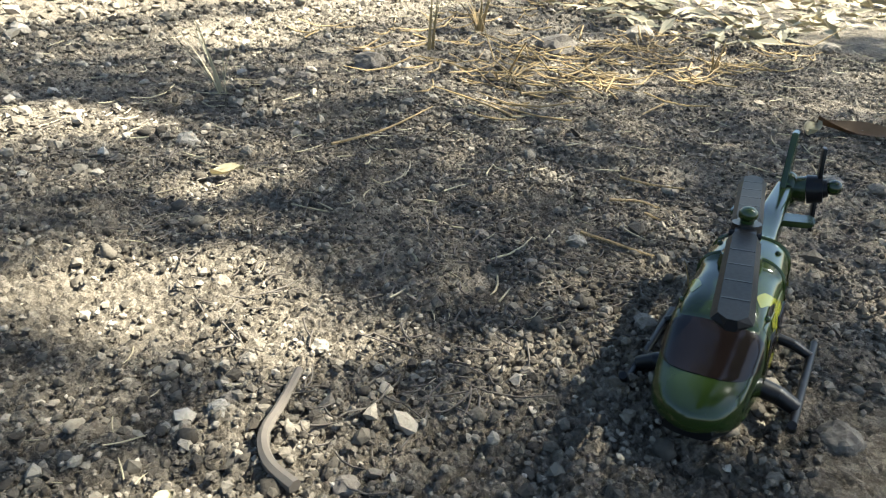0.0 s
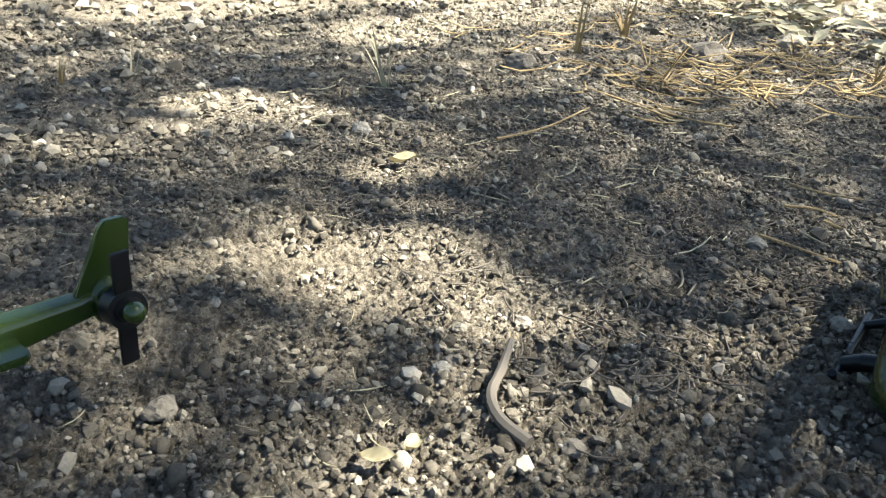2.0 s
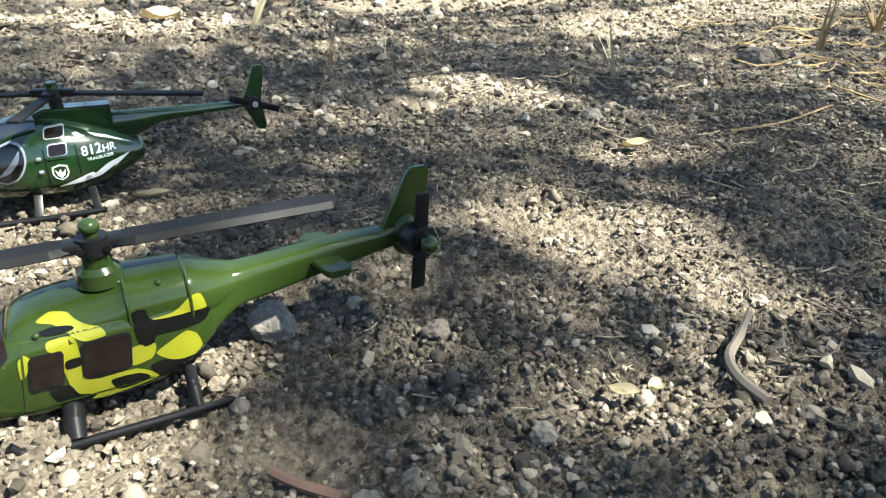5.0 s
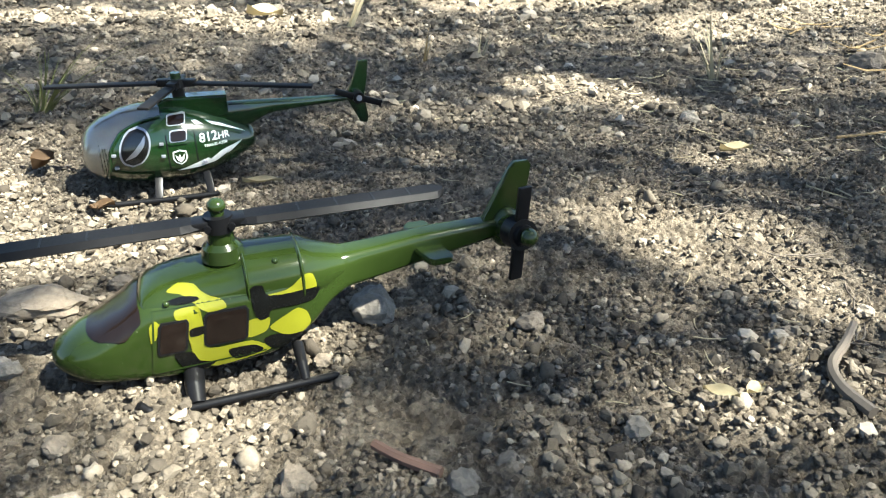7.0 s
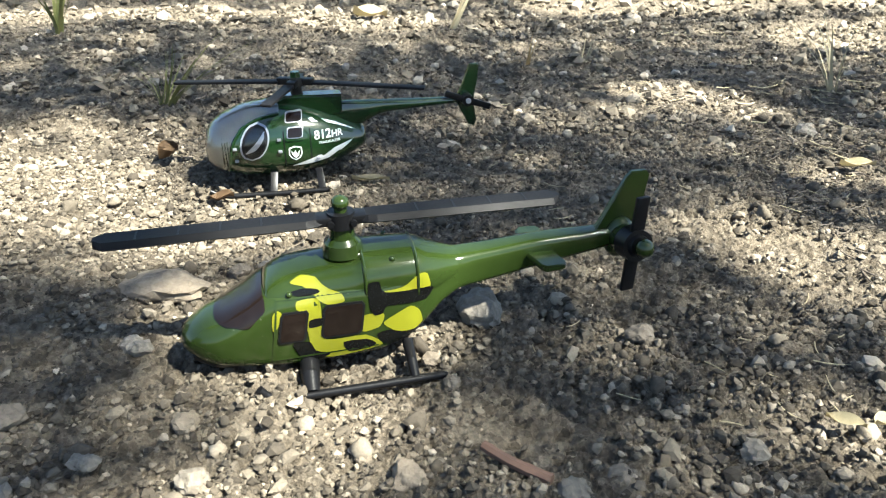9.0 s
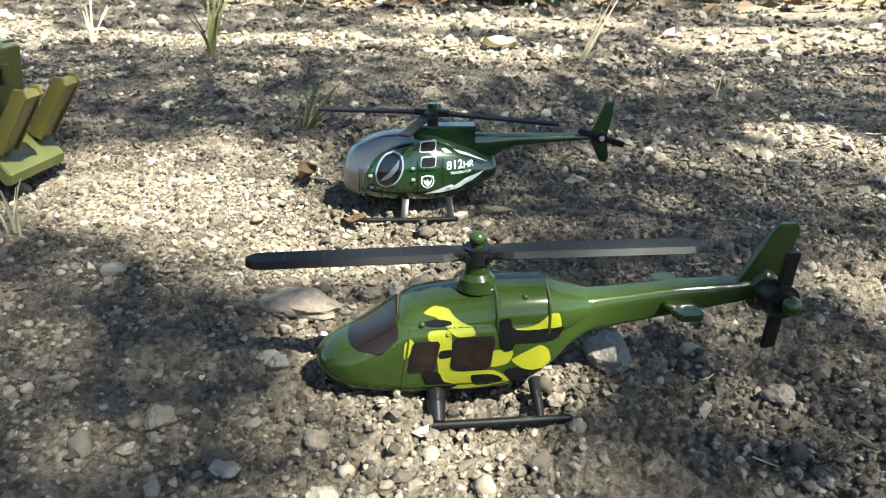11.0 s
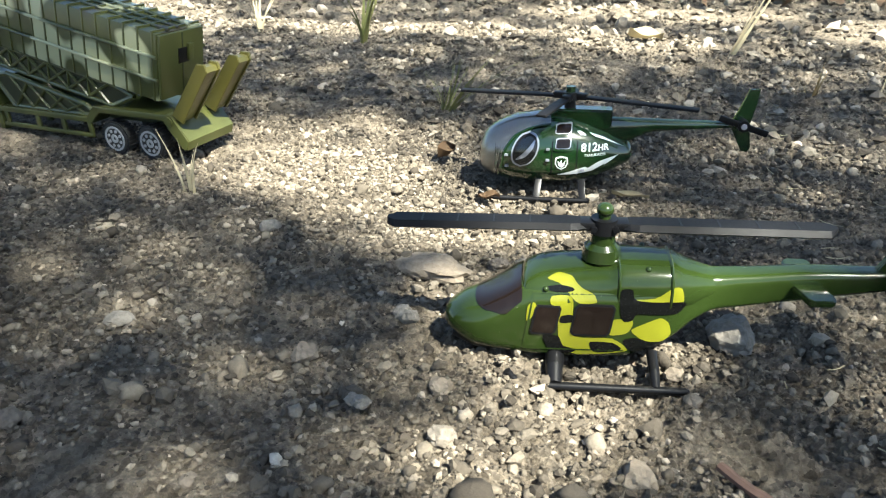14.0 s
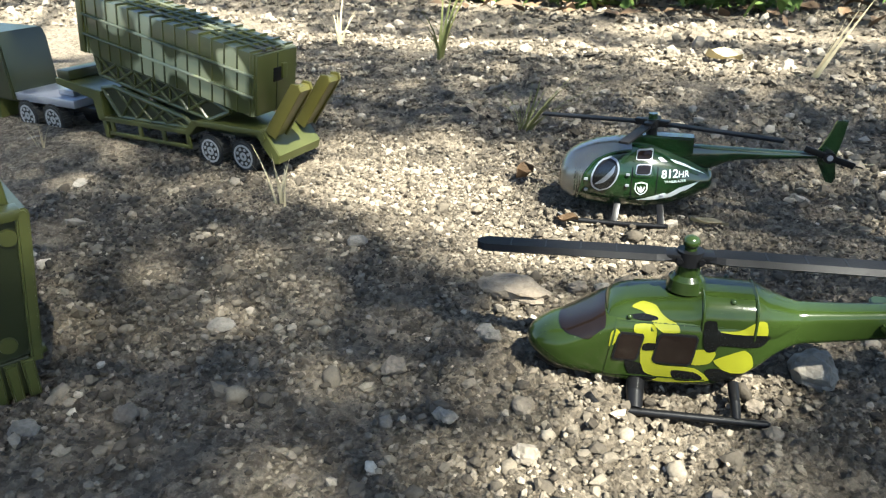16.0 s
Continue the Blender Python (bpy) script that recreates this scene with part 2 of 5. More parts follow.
class Hull:
    """A lofted body: stations of x, bottom, top, half width, squareness, in millimetres."""

    def __init__(self, stations, low=0.0):
        """low: how much squarer the lower half is."""
        self.s = np.array(stations, float)
        self.low = low

    def at(self, x):
        s = self.s
        i = int(np.clip(np.searchsorted(s[:, 0], x) - 1, 0, len(s) - 2))
        f = (x - s[i, 0]) / (s[i + 1, 0] - s[i, 0])
        h = s[i + 1, 0] - s[i, 0]

        def slope(j):
            if j == 0 or j == len(s) - 1:
                k = min(max(j, 1), len(s) - 1)
                return (s[k] - s[k - 1]) / (s[k, 0] - s[k - 1, 0])
            d0 = (s[j] - s[j - 1]) / (s[j, 0] - s[j - 1, 0])
            d1 = (s[j + 1] - s[j]) / (s[j + 1, 0] - s[j, 0])
            return np.where(d0 * d1 > 0, 2 * d0 * d1 / np.where(d0 + d1 == 0, 1, d0 + d1), 0)

        m0, m1 = slope(i) * h, slope(i + 1) * h
        f2, f3 = f * f, f * f * f
        return (2 * f3 - 3 * f2 + 1) * s[i] + (f3 - 2 * f2 + f) * m0 + (3 * f2 - 2 * f3) * s[i + 1] + (f3 - f2) * m1

    def point(self, x, th, out=0.0):
        """th: degrees from the top, towards +y."""
        _, b, t, w, n = self.at(x)
        a = radians(th)
        sx, cz = math.sin(a), math.cos(a)
        if cz < 0:
            n = n + self.low * max(0.0, n - 2.2)
        y = math.copysign(abs(sx) ** (2 / n), sx) * (w + out)
        z = (b + t) / 2 + math.copysign(abs(cz) ** (2 / n), cz) * ((t - b) / 2 + out)
        return Vector((x, y, z)) * MM

    def side(self, x, z, out=0.0, sign=-1):
        """The point of the flank at x, z."""
        _, b, t, w, n = self.at(x)
        if z < (b + t) / 2:
            n = n + self.low * max(0.0, n - 2.2)
        q = min(0.999, abs((z - (b + t) / 2) / ((t - b) / 2)))
        return Vector((x, sign * ((1 - q ** n) ** (1 / n) * w + out), z)) * MM

    def loft(self, bm, xs, seg=40):
        rings = [[bm.verts.new(self.point(x, 360 * k / seg)) for k in range(seg)] for x in xs]
        for r0, r1 in zip(rings, rings[1:]):
            for k in range(seg):
                bm.faces.new((r0[k], r0[(k + 1) % seg], r1[(k + 1) % seg], r1[k]))
        for r in (rings[0], rings[-1]):
            bm.faces.new(r)
        return bm


def rounded(nx, nz, corner=0.22):
    """Grid of a rounded square: rows of points in -1..1."""
    rows = []
    for j in range(nz + 1):
        v = -1 + 2 * j / nz
        e = max(0.0, (abs(v) - (1 - corner)) / corner)
        w = 1 - corner + corner * math.sqrt(max(0.0, 1 - e * e))
        rows.append([((-1 + 2 * i / nx) * w, v) for i in range(nx + 1)])
    return rows


def grid_faces(bm, rows):
    for r0, r1 in zip(rows, rows[1:]):
        for i in range(len(r0) - 1):
            bm.faces.new((r0[i], r0[i + 1], r1[i + 1], r1[i]))


def flank_patch(bm, hull, cx, cz, rx, rz, out, sign, lean=0.0, corner=0.22, n=10, depth=0.5):
    """A thin rounded panel that follows the flank, with its rim folded in."""
    rows = []
    for row in rounded(n, n, corner):
        rows.append([bm.verts.new(hull.side(cx + u * rx + v * lean, cz + v * rz, out, sign)) for u, v in row])
    grid_faces(bm, rows)
    rim = [e for e in bm.edges if e.is_boundary]
    r = bmesh.ops.extrude_edge_only(bm, edges=rim)
    for v in r["geom"]:
        if isinstance(v, bmesh.types.BMVert):
            v.co.y -= sign * depth * MM
    return bm


def flank_shape(bm, hull, pts, out=0.12, sign=-1, cuts=3):
    """A printed shape on the flank from its outline in x, z."""
    vs = [bm.verts.new((x * MM, 0, z * MM)) for x, z in pts]
    f = bm.faces.new(vs)
    bmesh.ops.triangulate(bm, faces=[f])
    bmesh.ops.subdivide_edges(bm, edges=bm.edges[:], cuts=cuts, use_grid_fill=True)
    for v in bm.verts:
        v.co = hull.side(v.co.x / MM, v.co.z / MM, out, sign)
    return bm


def flank_text(name, hull, text, cx, cz, height, material, parent, out=0.12, sign=-1):
    cu = bpy.data.curves.new("lettering", "FONT")
    cu.body, cu.size, cu.align_x, cu.align_y, cu.resolution_u = text, height * MM * 1.38, "CENTER", "CENTER", 3
    cu.offset = 0.00006 * height / 4
    tmp = new("lettering", cu)
    me = bpy.data.meshes.new_from_object(tmp.evaluated_get(bpy.context.evaluated_depsgraph_get()))
    bpy.data.objects.remove(tmp)
    bm = bmesh.new()
    bm.from_mesh(me)
    for v in bm.verts:
        v.co = hull.side(cx + v.co.x / MM * -sign, cz + v.co.y / MM, out, sign)
    return part(name, bm, material, parent, smooth=False)


# ---- ground ----
def lattice(x, y, seed):
    """Smooth value noise on a unit lattice, for arrays."""
    xi, yi = np.floor(x).astype(np.int64), np.floor(y).astype(np.int64)
    fx, fy = x - xi, y - yi
    fx, fy = fx * fx * (3 - 2 * fx), fy * fy * (3 - 2 * fy)

    def h(a, b):
        q = (a * 374761393 + b * 668265263 + seed * 974711) & 0xFFFFFFFF
        q = ((q ^ (q >> 13)) * 1274126177) & 0xFFFFFFFF
        return ((q ^ (q >> 16)) & 0xFFFF) / 65535.0

    return (h(xi, yi) * (1 - fx) + h(xi + 1, yi) * fx) * (1 - fy) + (h(xi, yi + 1) * (1 - fx) + h(xi + 1, yi + 1) * fx) * fy - 0.5


def base_height(x, y):
    """The gentle lie of the soil: it falls to one side and has a few swells."""
    r = np.hypot(x - 0.05, y - 0.2)
    fade = np.clip(1 - (r - 0.35) / 0.3, 0, 1)
    z = (0.0016 - 0.0222 * x - 0.0146 * y + 0.0114 * x * x + 0.0037 * x * y + 0.0024 * y * y) * fade
    z = z - 0.0026 * np.exp(-((x - 0.016) ** 2 + (y - 0.155) ** 2) / 0.045 ** 2)
    z = z - 0.0020 * np.exp(-((x - 0.002) ** 2 + (y - 0.130) ** 2) / 0.028 ** 2)
    z = z - 0.0035 * np.exp(-((x - 0.19) ** 2 + (y - 0.31) ** 2) / 0.08 ** 2)
    z = z + 0.006 * np.exp(-((x - 0.36) ** 2 + (y - 0.37) ** 2) / 0.09 ** 2)
    z = z + 0.0022 * np.exp(-((x + 0.10) ** 2 + (y - 0.19) ** 2) / 0.04 ** 2)
    far = np.clip((r - 0.4) / 0.5, 0, 1)
    return z + far * 0.03 * lattice(x / 0.45, y / 0.45, 9)


def packed(x, y, size, seed):
    """Rounded crumbs packed side by side, 0 in the joints to about 1 on top."""
    xi, yi = np.floor(x / size).astype(np.int64), np.floor(y / size).astype(np.int64)
    best = np.zeros(x.shape)

    def h(a, b, k):
        q = (a * 374761393 + b * 668265263 + (seed * 7 + k) * 974711) & 0xFFFFFFFF
        q = ((q ^ (q >> 13)) * 1274126177) & 0xFFFFFFFF
        return ((q ^ (q >> 16)) & 0xFFFF) / 65535.0

    for dx in (-1, 0, 1):
        for dy in (-1, 0, 1):
            a, b = xi + dx, yi + dy
            px, py = (a + h(a, b, 1)) * size, (b + h(a, b, 2)) * size
            r = size * (0.45 + 0.40 * h(a, b, 3))
            d2 = ((x - px) ** 2 + (y - py) ** 2) / (r * r)
            best = np.maximum(best, np.sqrt(np.clip(1 - d2, 0, 1)) * r / size)
    return best


def ground_height(x, y):
    z = base_height(x, y)
    z = z + 0.0042 * lattice(x / 0.034, y / 0.034, 1) + 0.0026 * lattice(x / 0.013, y / 0.013, 2)
    near = np.clip(1.5 - np.hypot(x - 0.05, y - 0.2) / 0.45, 0.0, 1)
    rough = 0.75 + 0.9 * lattice(x / 0.05, y / 0.05, 6)
    z = z + near * rough * (0.0034 * packed(x, y, 0.0027, 3) + 0.0019 * packed(x, y, 0.0017, 4))
    z = z - near * rough * 0.0031
    z = z + near * rough * 0.0036 * np.clip(packed(x, y, 0.0066, 5) - 0.45, 0, 1)
    return z


def gz(x, y):
    return float(ground_height(np.array([x]), np.array([y]))[0])


def spaced(lo, hi, step, end_lo, end_hi, grow=1.045):
    core = list(np.arange(lo, hi + step / 2, step))
    up, d = [hi], step
    while up[-1] < end_hi:
        d = min(d * grow, 400)
        up.append(up[-1] + d)
    dn, d = [lo], step
    while dn[-1] > end_lo:
        d = min(d * grow, 400)
        dn.append(dn[-1] - d)
    return np.array(dn[:0:-1] + core + up[1:])


gx = spaced(-0.20, 0.34, 0.0009, -900, 900)
gy = spaced(0.07, 0.29, 0.0009, -900, 900)
GX, GY = np.meshgrid(gx, gy)
GZ = ground_height(GX, GY)
nxg, nyg = len(gx), len(gy)
idx = np.arange(nxg * nyg).reshape(nyg, nxg)
quads = np.stack([idx[:-1, :-1], idx[:-1, 1:], idx[1:, 1:], idx[1:, :-1]], -1).reshape(-1, 4)
me = bpy.data.meshes.new("ground")
me.vertices.add(nxg * nyg)
me.vertices.foreach_set("co", np.stack([GX, GY, GZ], -1).astype(np.float32).ravel())
me.loops.add(quads.size)
me.loops.foreach_set("vertex_index", quads.astype(np.int32).ravel())
me.polygons.add(len(quads))
me.polygons.foreach_set("loop_start", np.arange(0, quads.size, 4, dtype=np.int32))
me.update(calc_edges=True)
me.polygons.foreach_set("use_smooth", np.ones(len(quads), dtype=bool))
me.materials.append(SOIL)
ground = tagged(new("ground", me), "dry grey-brown crumbly soil strewn with pebbles and needles", "ground", kind="structure")


# ---- camouflage toy helicopters ----
CAMO_HULL = Hull([(-39.6, 2.2, 4.4, 0.9, 2.0), (-38.8, 1.0, 6.0, 3.6, 2.1), (-37, 0, 7.4, 6.2, 2.2), (-34, -1.4, 9.0, 8.2, 2.4), (-30.5, -2.2, 10.2, 9.4, 2.6), (-25, -2.4, 13.2, 10.1, 3.0),
                  (-19.5, -2.4, 16.4, 10.4, 3.6), (-16, -2.4, 17.4, 10.5, 4.2), (-4, -2.3, 17.9, 10.5, 4.4), (6, -1.8, 18.2, 10.4, 4.2), (13, 0.4, 19.2, 9.7, 3.8), (18, 3.0, 19.4, 8.2, 3.4),
                  (23, 6.8, 19.4, 6.2, 3.0), (28, 9.4, 18.8, 4.6, 3.2), (34, 10.4, 19.0, 4.0, 3.8), (50, 13.0, 20.2, 3.4, 3.8), (66, 15.4, 20.4, 2.8, 3.6), (73, 16.4, 20.6, 2.4, 3.0)], 2.5)
CAMO_DOME = Hull([(-19.6, 7, 16.4, 7.6, 2.6), (-18.6, 7, 17.8, 8.8, 2.8), (-14, 7, 19.7, 9.3, 2.9), (-6, 7, 20.8, 9.5, 2.8), (2, 7, 21.6, 9.6, 2.7), (4, 7, 22.9, 9.7, 2.7), (16, 8, 22.7, 9.0, 2.6),
                  (21, 9, 21.0, 7.4, 2.5), (25, 11, 19.6, 5.6, 2.4), (29, 12, 18.4, 4.0, 2.3)])


class Flank:
    """The outer skin of the shell and its roof dome together."""

    def side(self, x, z, out=0.0, sign=-1):
        y = abs(CAMO_HULL.side(x, z, 0.0, sign).y) / MM
        for h in (CAMO_DOME,):
            if h.s[0, 0] <= x <= h.s[-1, 0] and h.at(x)[1] < z < h.at(x)[2]:
                y = max(y, abs(h.side(x, z, 0.0, sign).y) / MM)
        return Vector((x, sign * (y + out), z)) * MM


# printed patches on the flanks, as outlines in x, z, in millimetres
YELLOW = [[(-13.2, 18.7), (-10.6, 19.7), (-7.4, 19.5), (-6.2, 18.4), (-4.6, 17.2), (-2.0, 15.9), (-1.4, 14.0), (-5.3, 13.7), (-7.6, 15.4), (-9.0, 17.2), (-10.6, 18.2)],
          [(-12.0, 15.2), (-7.2, 15.2), (-6.8, 10.2), (-6.3, 4.4), (3.0, 4.2), (7.0, 0.8), (0.0, -0.6), (-5.4, -1.0), (-9.4, 1.0), (-10.2, 6.1), (-9.5, 11.7), (-12.2, 13.2)],
          [(2.8, 9.6), (7.4, 9.5), (7.4, 7.6), (6.2, 5.8), (2.3, 5.2)],
          [(7.4, 6.9), (12.2, 9.4), (14.4, 10.0), (16.4, 8.2), (17.2, 4.8), (15.6, 3.2), (12.8, 2.6), (9.6, 4.4)],
          [(4.4, 15.0), (12.4, 15.4), (16.4, 18.0), (18.6, 17.6), (19.3, 13.8), (15.9, 14.0)],
          [(-17.8, 12.3), (-16.5, 13.6), (-15.6, 12.4), (-16.9, 9.2), (-18.1, 8.4)]]
BLACK = [[(-13.6, 17.1), (-10.2, 17.8), (-7.2, 17.4), (-6.8, 16.7), (-8.8, 16.2), (-11.6, 16.2)],
         [(4.2, 17.3), (6.9, 17.6), (8.2, 14.9), (19.5, 14.0), (19.6, 12.1), (17.6, 10.7), (8.6, 11.4), (7.4, 9.6), (5.4, 9.3), (4.4, 11.8)],
         [(-13.9, 4.3), (-10.1, 4.3), (-8.8, 1.6), (-5.5, 0.4), (-8.3, -0.9), (-12.0, -0.2)],
         [(-2.3, 3.0), (3.1, 3.0), (5.4, 1.4), (3.6, 0.4), (-1.2, 0.2)],
         [(5.8, 4.0), (8.6, 4.6), (12.0, 3.4), (15.4, 3.0), (13.8, 1.4), (9.6, 0.2), (6.6, 1.6)],
         [(-9.6, 10.2), (-6.8, 10.5), (-6.8, 8.6), (-9.8, 8.2)]]


def rounded_outline(pts, n=4):
    """A closed outline with its corners eased."""
    k, out = len(pts), []
    p = [Vector(q) for q in pts]
    for i in range(k):
        p0, p1, p2, p3 = p[i - 1], p[i], p[(i + 1) % k], p[(i + 2) % k]
        for j in range(n):
            f = j / n
            c = 0.5 * (2 * p1 + (p2 - p0) * f + (2 * p0 - 5 * p1 + 4 * p2 - p3) * f * f + (3 * p1 - p0 - 3 * p2 + p3) * f ** 3)
            out.append(tuple(c * 0.7 + p1.lerp(p2, f) * 0.3))
    return out


def camo_helicopter(m, label, turn=0.0, tilt=0.0):
    h = thing("toy_helicopter", m, label, "toy helicopter", "camouflage toy helicopters")
    hull = CAMO_HULL
    flank = Flank()
    bm = bmesh.new()
    hull.loft(bm, list(np.linspace(-39.6, -36, 8)) + list(np.linspace(-35, 30, 66)) + list(np.linspace(31, 73, 30)), 56)
    shell = part("fuselage", bm, ENAMEL, h, "glossy green metal shell with yellow and black patches")
    bm = bmesh.new()
    CAMO_DOME.loft(bm, list(np.linspace(-19.6, -14, 10)) + list(np.linspace(-13, 29, 50)), 48)
    cowl = part("engine_cowling", bm, ENAMEL, h)
    for x in (3.4, 15.8):
        _, b, t, w, n = CAMO_DOME.at(x)
        bm = bmesh.new()
        Hull([(x, b, t + 0.1, w + 0.1, n), (x + 0.4, b, t + 0.45, w + 0.45, n), (x + 0.8, b, t + 0.1, w + 0.1, n)]).loft(bm, [x, x + 0.2, x + 0.4, x + 0.6, x + 0.8], 40)
        part("panel_joint", bm, GREEN, cowl)
    for s in (-1, 1):
        for x, z in ((10.6, 21.6), (-13.6, 16.6)):
            bm = ball(bmesh.new(), flank.side(x, z, 0.1, s) / MM, 0.75)
            part("rivet", bm, GREEN, cowl)
        for outline in YELLOW:
            part("yellow_patch", flank_shape(bmesh.new(), flank, rounded_outline(outline), 0.16, s, 4), YELLOW_PRINT, shell, "yellow printed patch")
        for outline in BLACK:
            part("black_patch", flank_shape(bmesh.new(), flank, rounded_outline(outline), 0.24, s, 4), BLACK_PRINT, shell, "black printed patch")
    # windows
    bm = bmesh.new()
    rows = []
    for row in rounded(24, 14, 0.34):
        rr = []
        for u, v in row:
            f = (v + 1) / 2
            x = (-31.3 + 7.6 * abs(u) ** 2.2) * (1 - f) + (-19.6 + 0.9 * u * u) * f
            rr.append(bm.verts.new(hull.point(x, u * (77 - 17 * f), 0.2)))
        rows.append(rr)
    grid_faces(bm, rows)
    rim = [e for e in bm.edges if e.is_boundary]
    r = bmesh.ops.extrude_edge_only(bm, edges=rim)
    for v in r["geom"]:
        if isinstance(v, bmesh.types.BMVert):
            v.co.z -= 0.0005
            v.co.y *= 0.95
    part("windscreen", bm, BROWN_GLASS, h, "smoked brown glossy windscreen")
    for s in (-1, 1):
        for cx, cz, rx, rz, lean in ((-13.4, 8.8, 2.7, 3.6, 0.7), (-2.0, 9.2, 4.35, 3.9, 0.6)):
            bm = flank_patch(bmesh.new(), hull, cx, cz, rx + 0.5, rz + 0.5, 0.32, s, lean, 0.16, depth=0.4)
            fr = part("window", bm, BLACK_PLASTIC, h)
            bm = flank_patch(bmesh.new(), hull, cx, cz, rx, rz, 0.38, s, lean, 0.12, depth=0.4)
            part("pane", bm, BROWN_GLASS, fr)
        for x0, z0, x1, z1, wx, wz in ((-19.0, 0.4, -16.8, 15.4, 0.45, 0.0), (-16.8, 15.6, 8.6, 16.0, 0.0, 0.45), (-18.8, 0.2, 6.0, 0.6, 0.0, 0.4)):
            bm = flank_shape(bmesh.new(), hull, [(x0, z0), (x0 + wx, z0 + wz), (x1 + wx, z1 + wz), (x1, z1)], 0.24, s, 7)
            part("door_ridge", bm, GREEN, h)
    bm = bmesh.new()
    Hull([(-37, -1.6, 2.0, 5, 2.6), (-30, -3.2, 2.0, 8, 3), (-10, -3.4, 2.0, 8.6, 3), (6, -2.8, 3, 8.0, 3), (15, 1.0, 5, 5, 2.6)]).loft(bm, list(np.linspace(-37, 15, 26)), 24)
    part("belly_plate", bm, BLACK_PLASTIC, h)
    # rotor
    bm = rod(bmesh.new(), (0, 0, 21.5), (0, 0, 24.4), 5.0, 4.4, 24)
    rod(bm, (0, 0, 24.2), (0, 0, 25.6), 4.4, 3.2, 24)
    rod(bm, (0, 0, 25.4), (0, 0, 28.8), 3.1, 2.7, 20)
    part("mast", bm, GREEN, h)
    spin = Matrix.Translation((0, 0, 0.0303)) @ pose(0, 0, 0, 0, 0, turn) @ pose(0, 0, 0, 0, tilt, 0) @ Matrix.Translation((0, 0, -0.0303))
    bm = rod(bmesh.new(), (0, 0, 28.4), (0, 0, 32.0), 3.5, 3.2, 18)
    for s in (-1, 1):
        box(bm, min(s * 1, s * 6), max(s * 1, s * 6), -2.3, 2.3, 29.2, 31.4, 0.5)
        rod(bm, (s * 2.6, -3.4, 30), (s * 2.6, 3.4, 30), 0.8, seg=8)
    part("rotor_hub", bm, BLACK_PLASTIC, h).matrix_basis = spin
    for s in (-1, 1):
        bm = bmesh.new()
        rows = []
        for k in range(25):
            f = k / 24
            x = s * (4 + 49.5 * f)
            w = 3.5 if f < 0.94 else 3.5 * math.sqrt(max(0.06, 1 - ((f - 0.94) / 0.063) ** 2))
            w *= min(1.0, 0.62 + f * 6)
            zz = 30.3 - 0.3 * f
            th = 1.05
            ring = [(-w, -th * 0.3), (-w * 0.7, th), (w * 0.7, th), (w, -th * 0.2), (w * 0.7, -th), (-w * 0.7, -th)]
            rows.append([bm.verts.new((x * MM, a * MM, (zz + b) * MM)) for a, b in ring])
        for r0, r1 in zip(rows, rows[1:]):
            for i in range(6):
                bm.faces.new((r0[i], r0[(i + 1) % 6], r1[(i + 1) % 6], r1[i]))
        bm.faces.new(rows[0])
        bm.faces.new(rows[-1])
        blade = part("rotor_blade", bm, GREY_PLASTIC, h, "worn dark grey plastic blade", smooth=False)
        blade.matrix_basis = spin
        bm = bmesh.new()
        for f in (0.28, 0.46, 0.64, 0.82):
            x = s * (4 + 49.5 * f)
            box(bm, x - 0.2, x + 0.2, -2.4, 2.4, 30.6, 31.42 - 0.3 * f, 0)
        part("crease", bm, BLACK_PLASTIC, blade)
    bm = rod(bmesh.new(), (0, 0, 31.6), (0, 0, 33), 1.5, 1.5, 14)
    ball(bm, (0, 0, 34.1), 2.1, (1, 1, 0.85), 3)
    part("rotor_nut", bm, GREEN, h)
    # tail
    bm = prism(bmesh.new(), [(63.5, 19.0), (67.0, 25.0), (71.2, 33.6), (72.6, 35.2), (76.4, 35.2), (77.4, 34.0), (76.6, 29.0), (75.6, 21.0), (75.0, 18.5)], -0.9, 0.9, 0.35)
    part("tail_fin", bm, GREEN, h)
    for s in (-1, 1):
        bm = bmesh.new()
        pts = [(44.5, 2.0), (52.0, 2.0), (53.2, 9.2), (52.2, 11.0), (47.6, 11.2), (46.4, 10.0)]
        a = [bm.verts.new((x * MM, s * y * MM, 17.1 * MM)) for x, y in pts]
        b = [bm.verts.new((x * MM, s * y * MM, 15.4 * MM)) for x, y in pts]
        bm.faces.new(a), bm.faces.new(b[::-1])
        for i in range(6):
            bm.faces.new((a[i], b[i], b[(i + 1) % 6], a[(i + 1) % 6]))
        bmesh.ops.bevel(bm, geom=bm.edges[:], offset=0.4 * MM, segments=2, affect="EDGES")
        part("stabiliser", bm, GREEN, h)
    bm = ball(bmesh.new(), (71.0, -1.0, 17.6), 4.3, (1, 0.75, 1.35), 3)
    rod(bm, (71.0, -1.5, 18.0), (71.2, -6.0, 18.6), 3.6, 4.2, 20)
    part("tail_gearbox", bm, GREEN, h)
    bm = rod(bmesh.new(), (71.2, -6.2, 18.7), (71.4, -10.4, 19.4), 4.4, 4.1, 20)
    rod(bm, (71.4, -10.0, 19.4), (71.5, -11.6, 19.8), 3.0, 2.6, 16)
    part("tail_rotor_hub", bm, BLACK_PLASTIC, h)
    for s in (-1, 1):
        bm = box(bmesh.new(), -1.9, 1.9, -0.6, 0.6, 2.0, 12.9, 0.45, Matrix.Translation((0.0713, -0.0088, 0.0190)) @ pose(0, 0, 0, 0, (3 if s > 0 else 180 + 3), 12))
        part("tail_rotor_blade", bm, BLACK_PLASTIC, h)
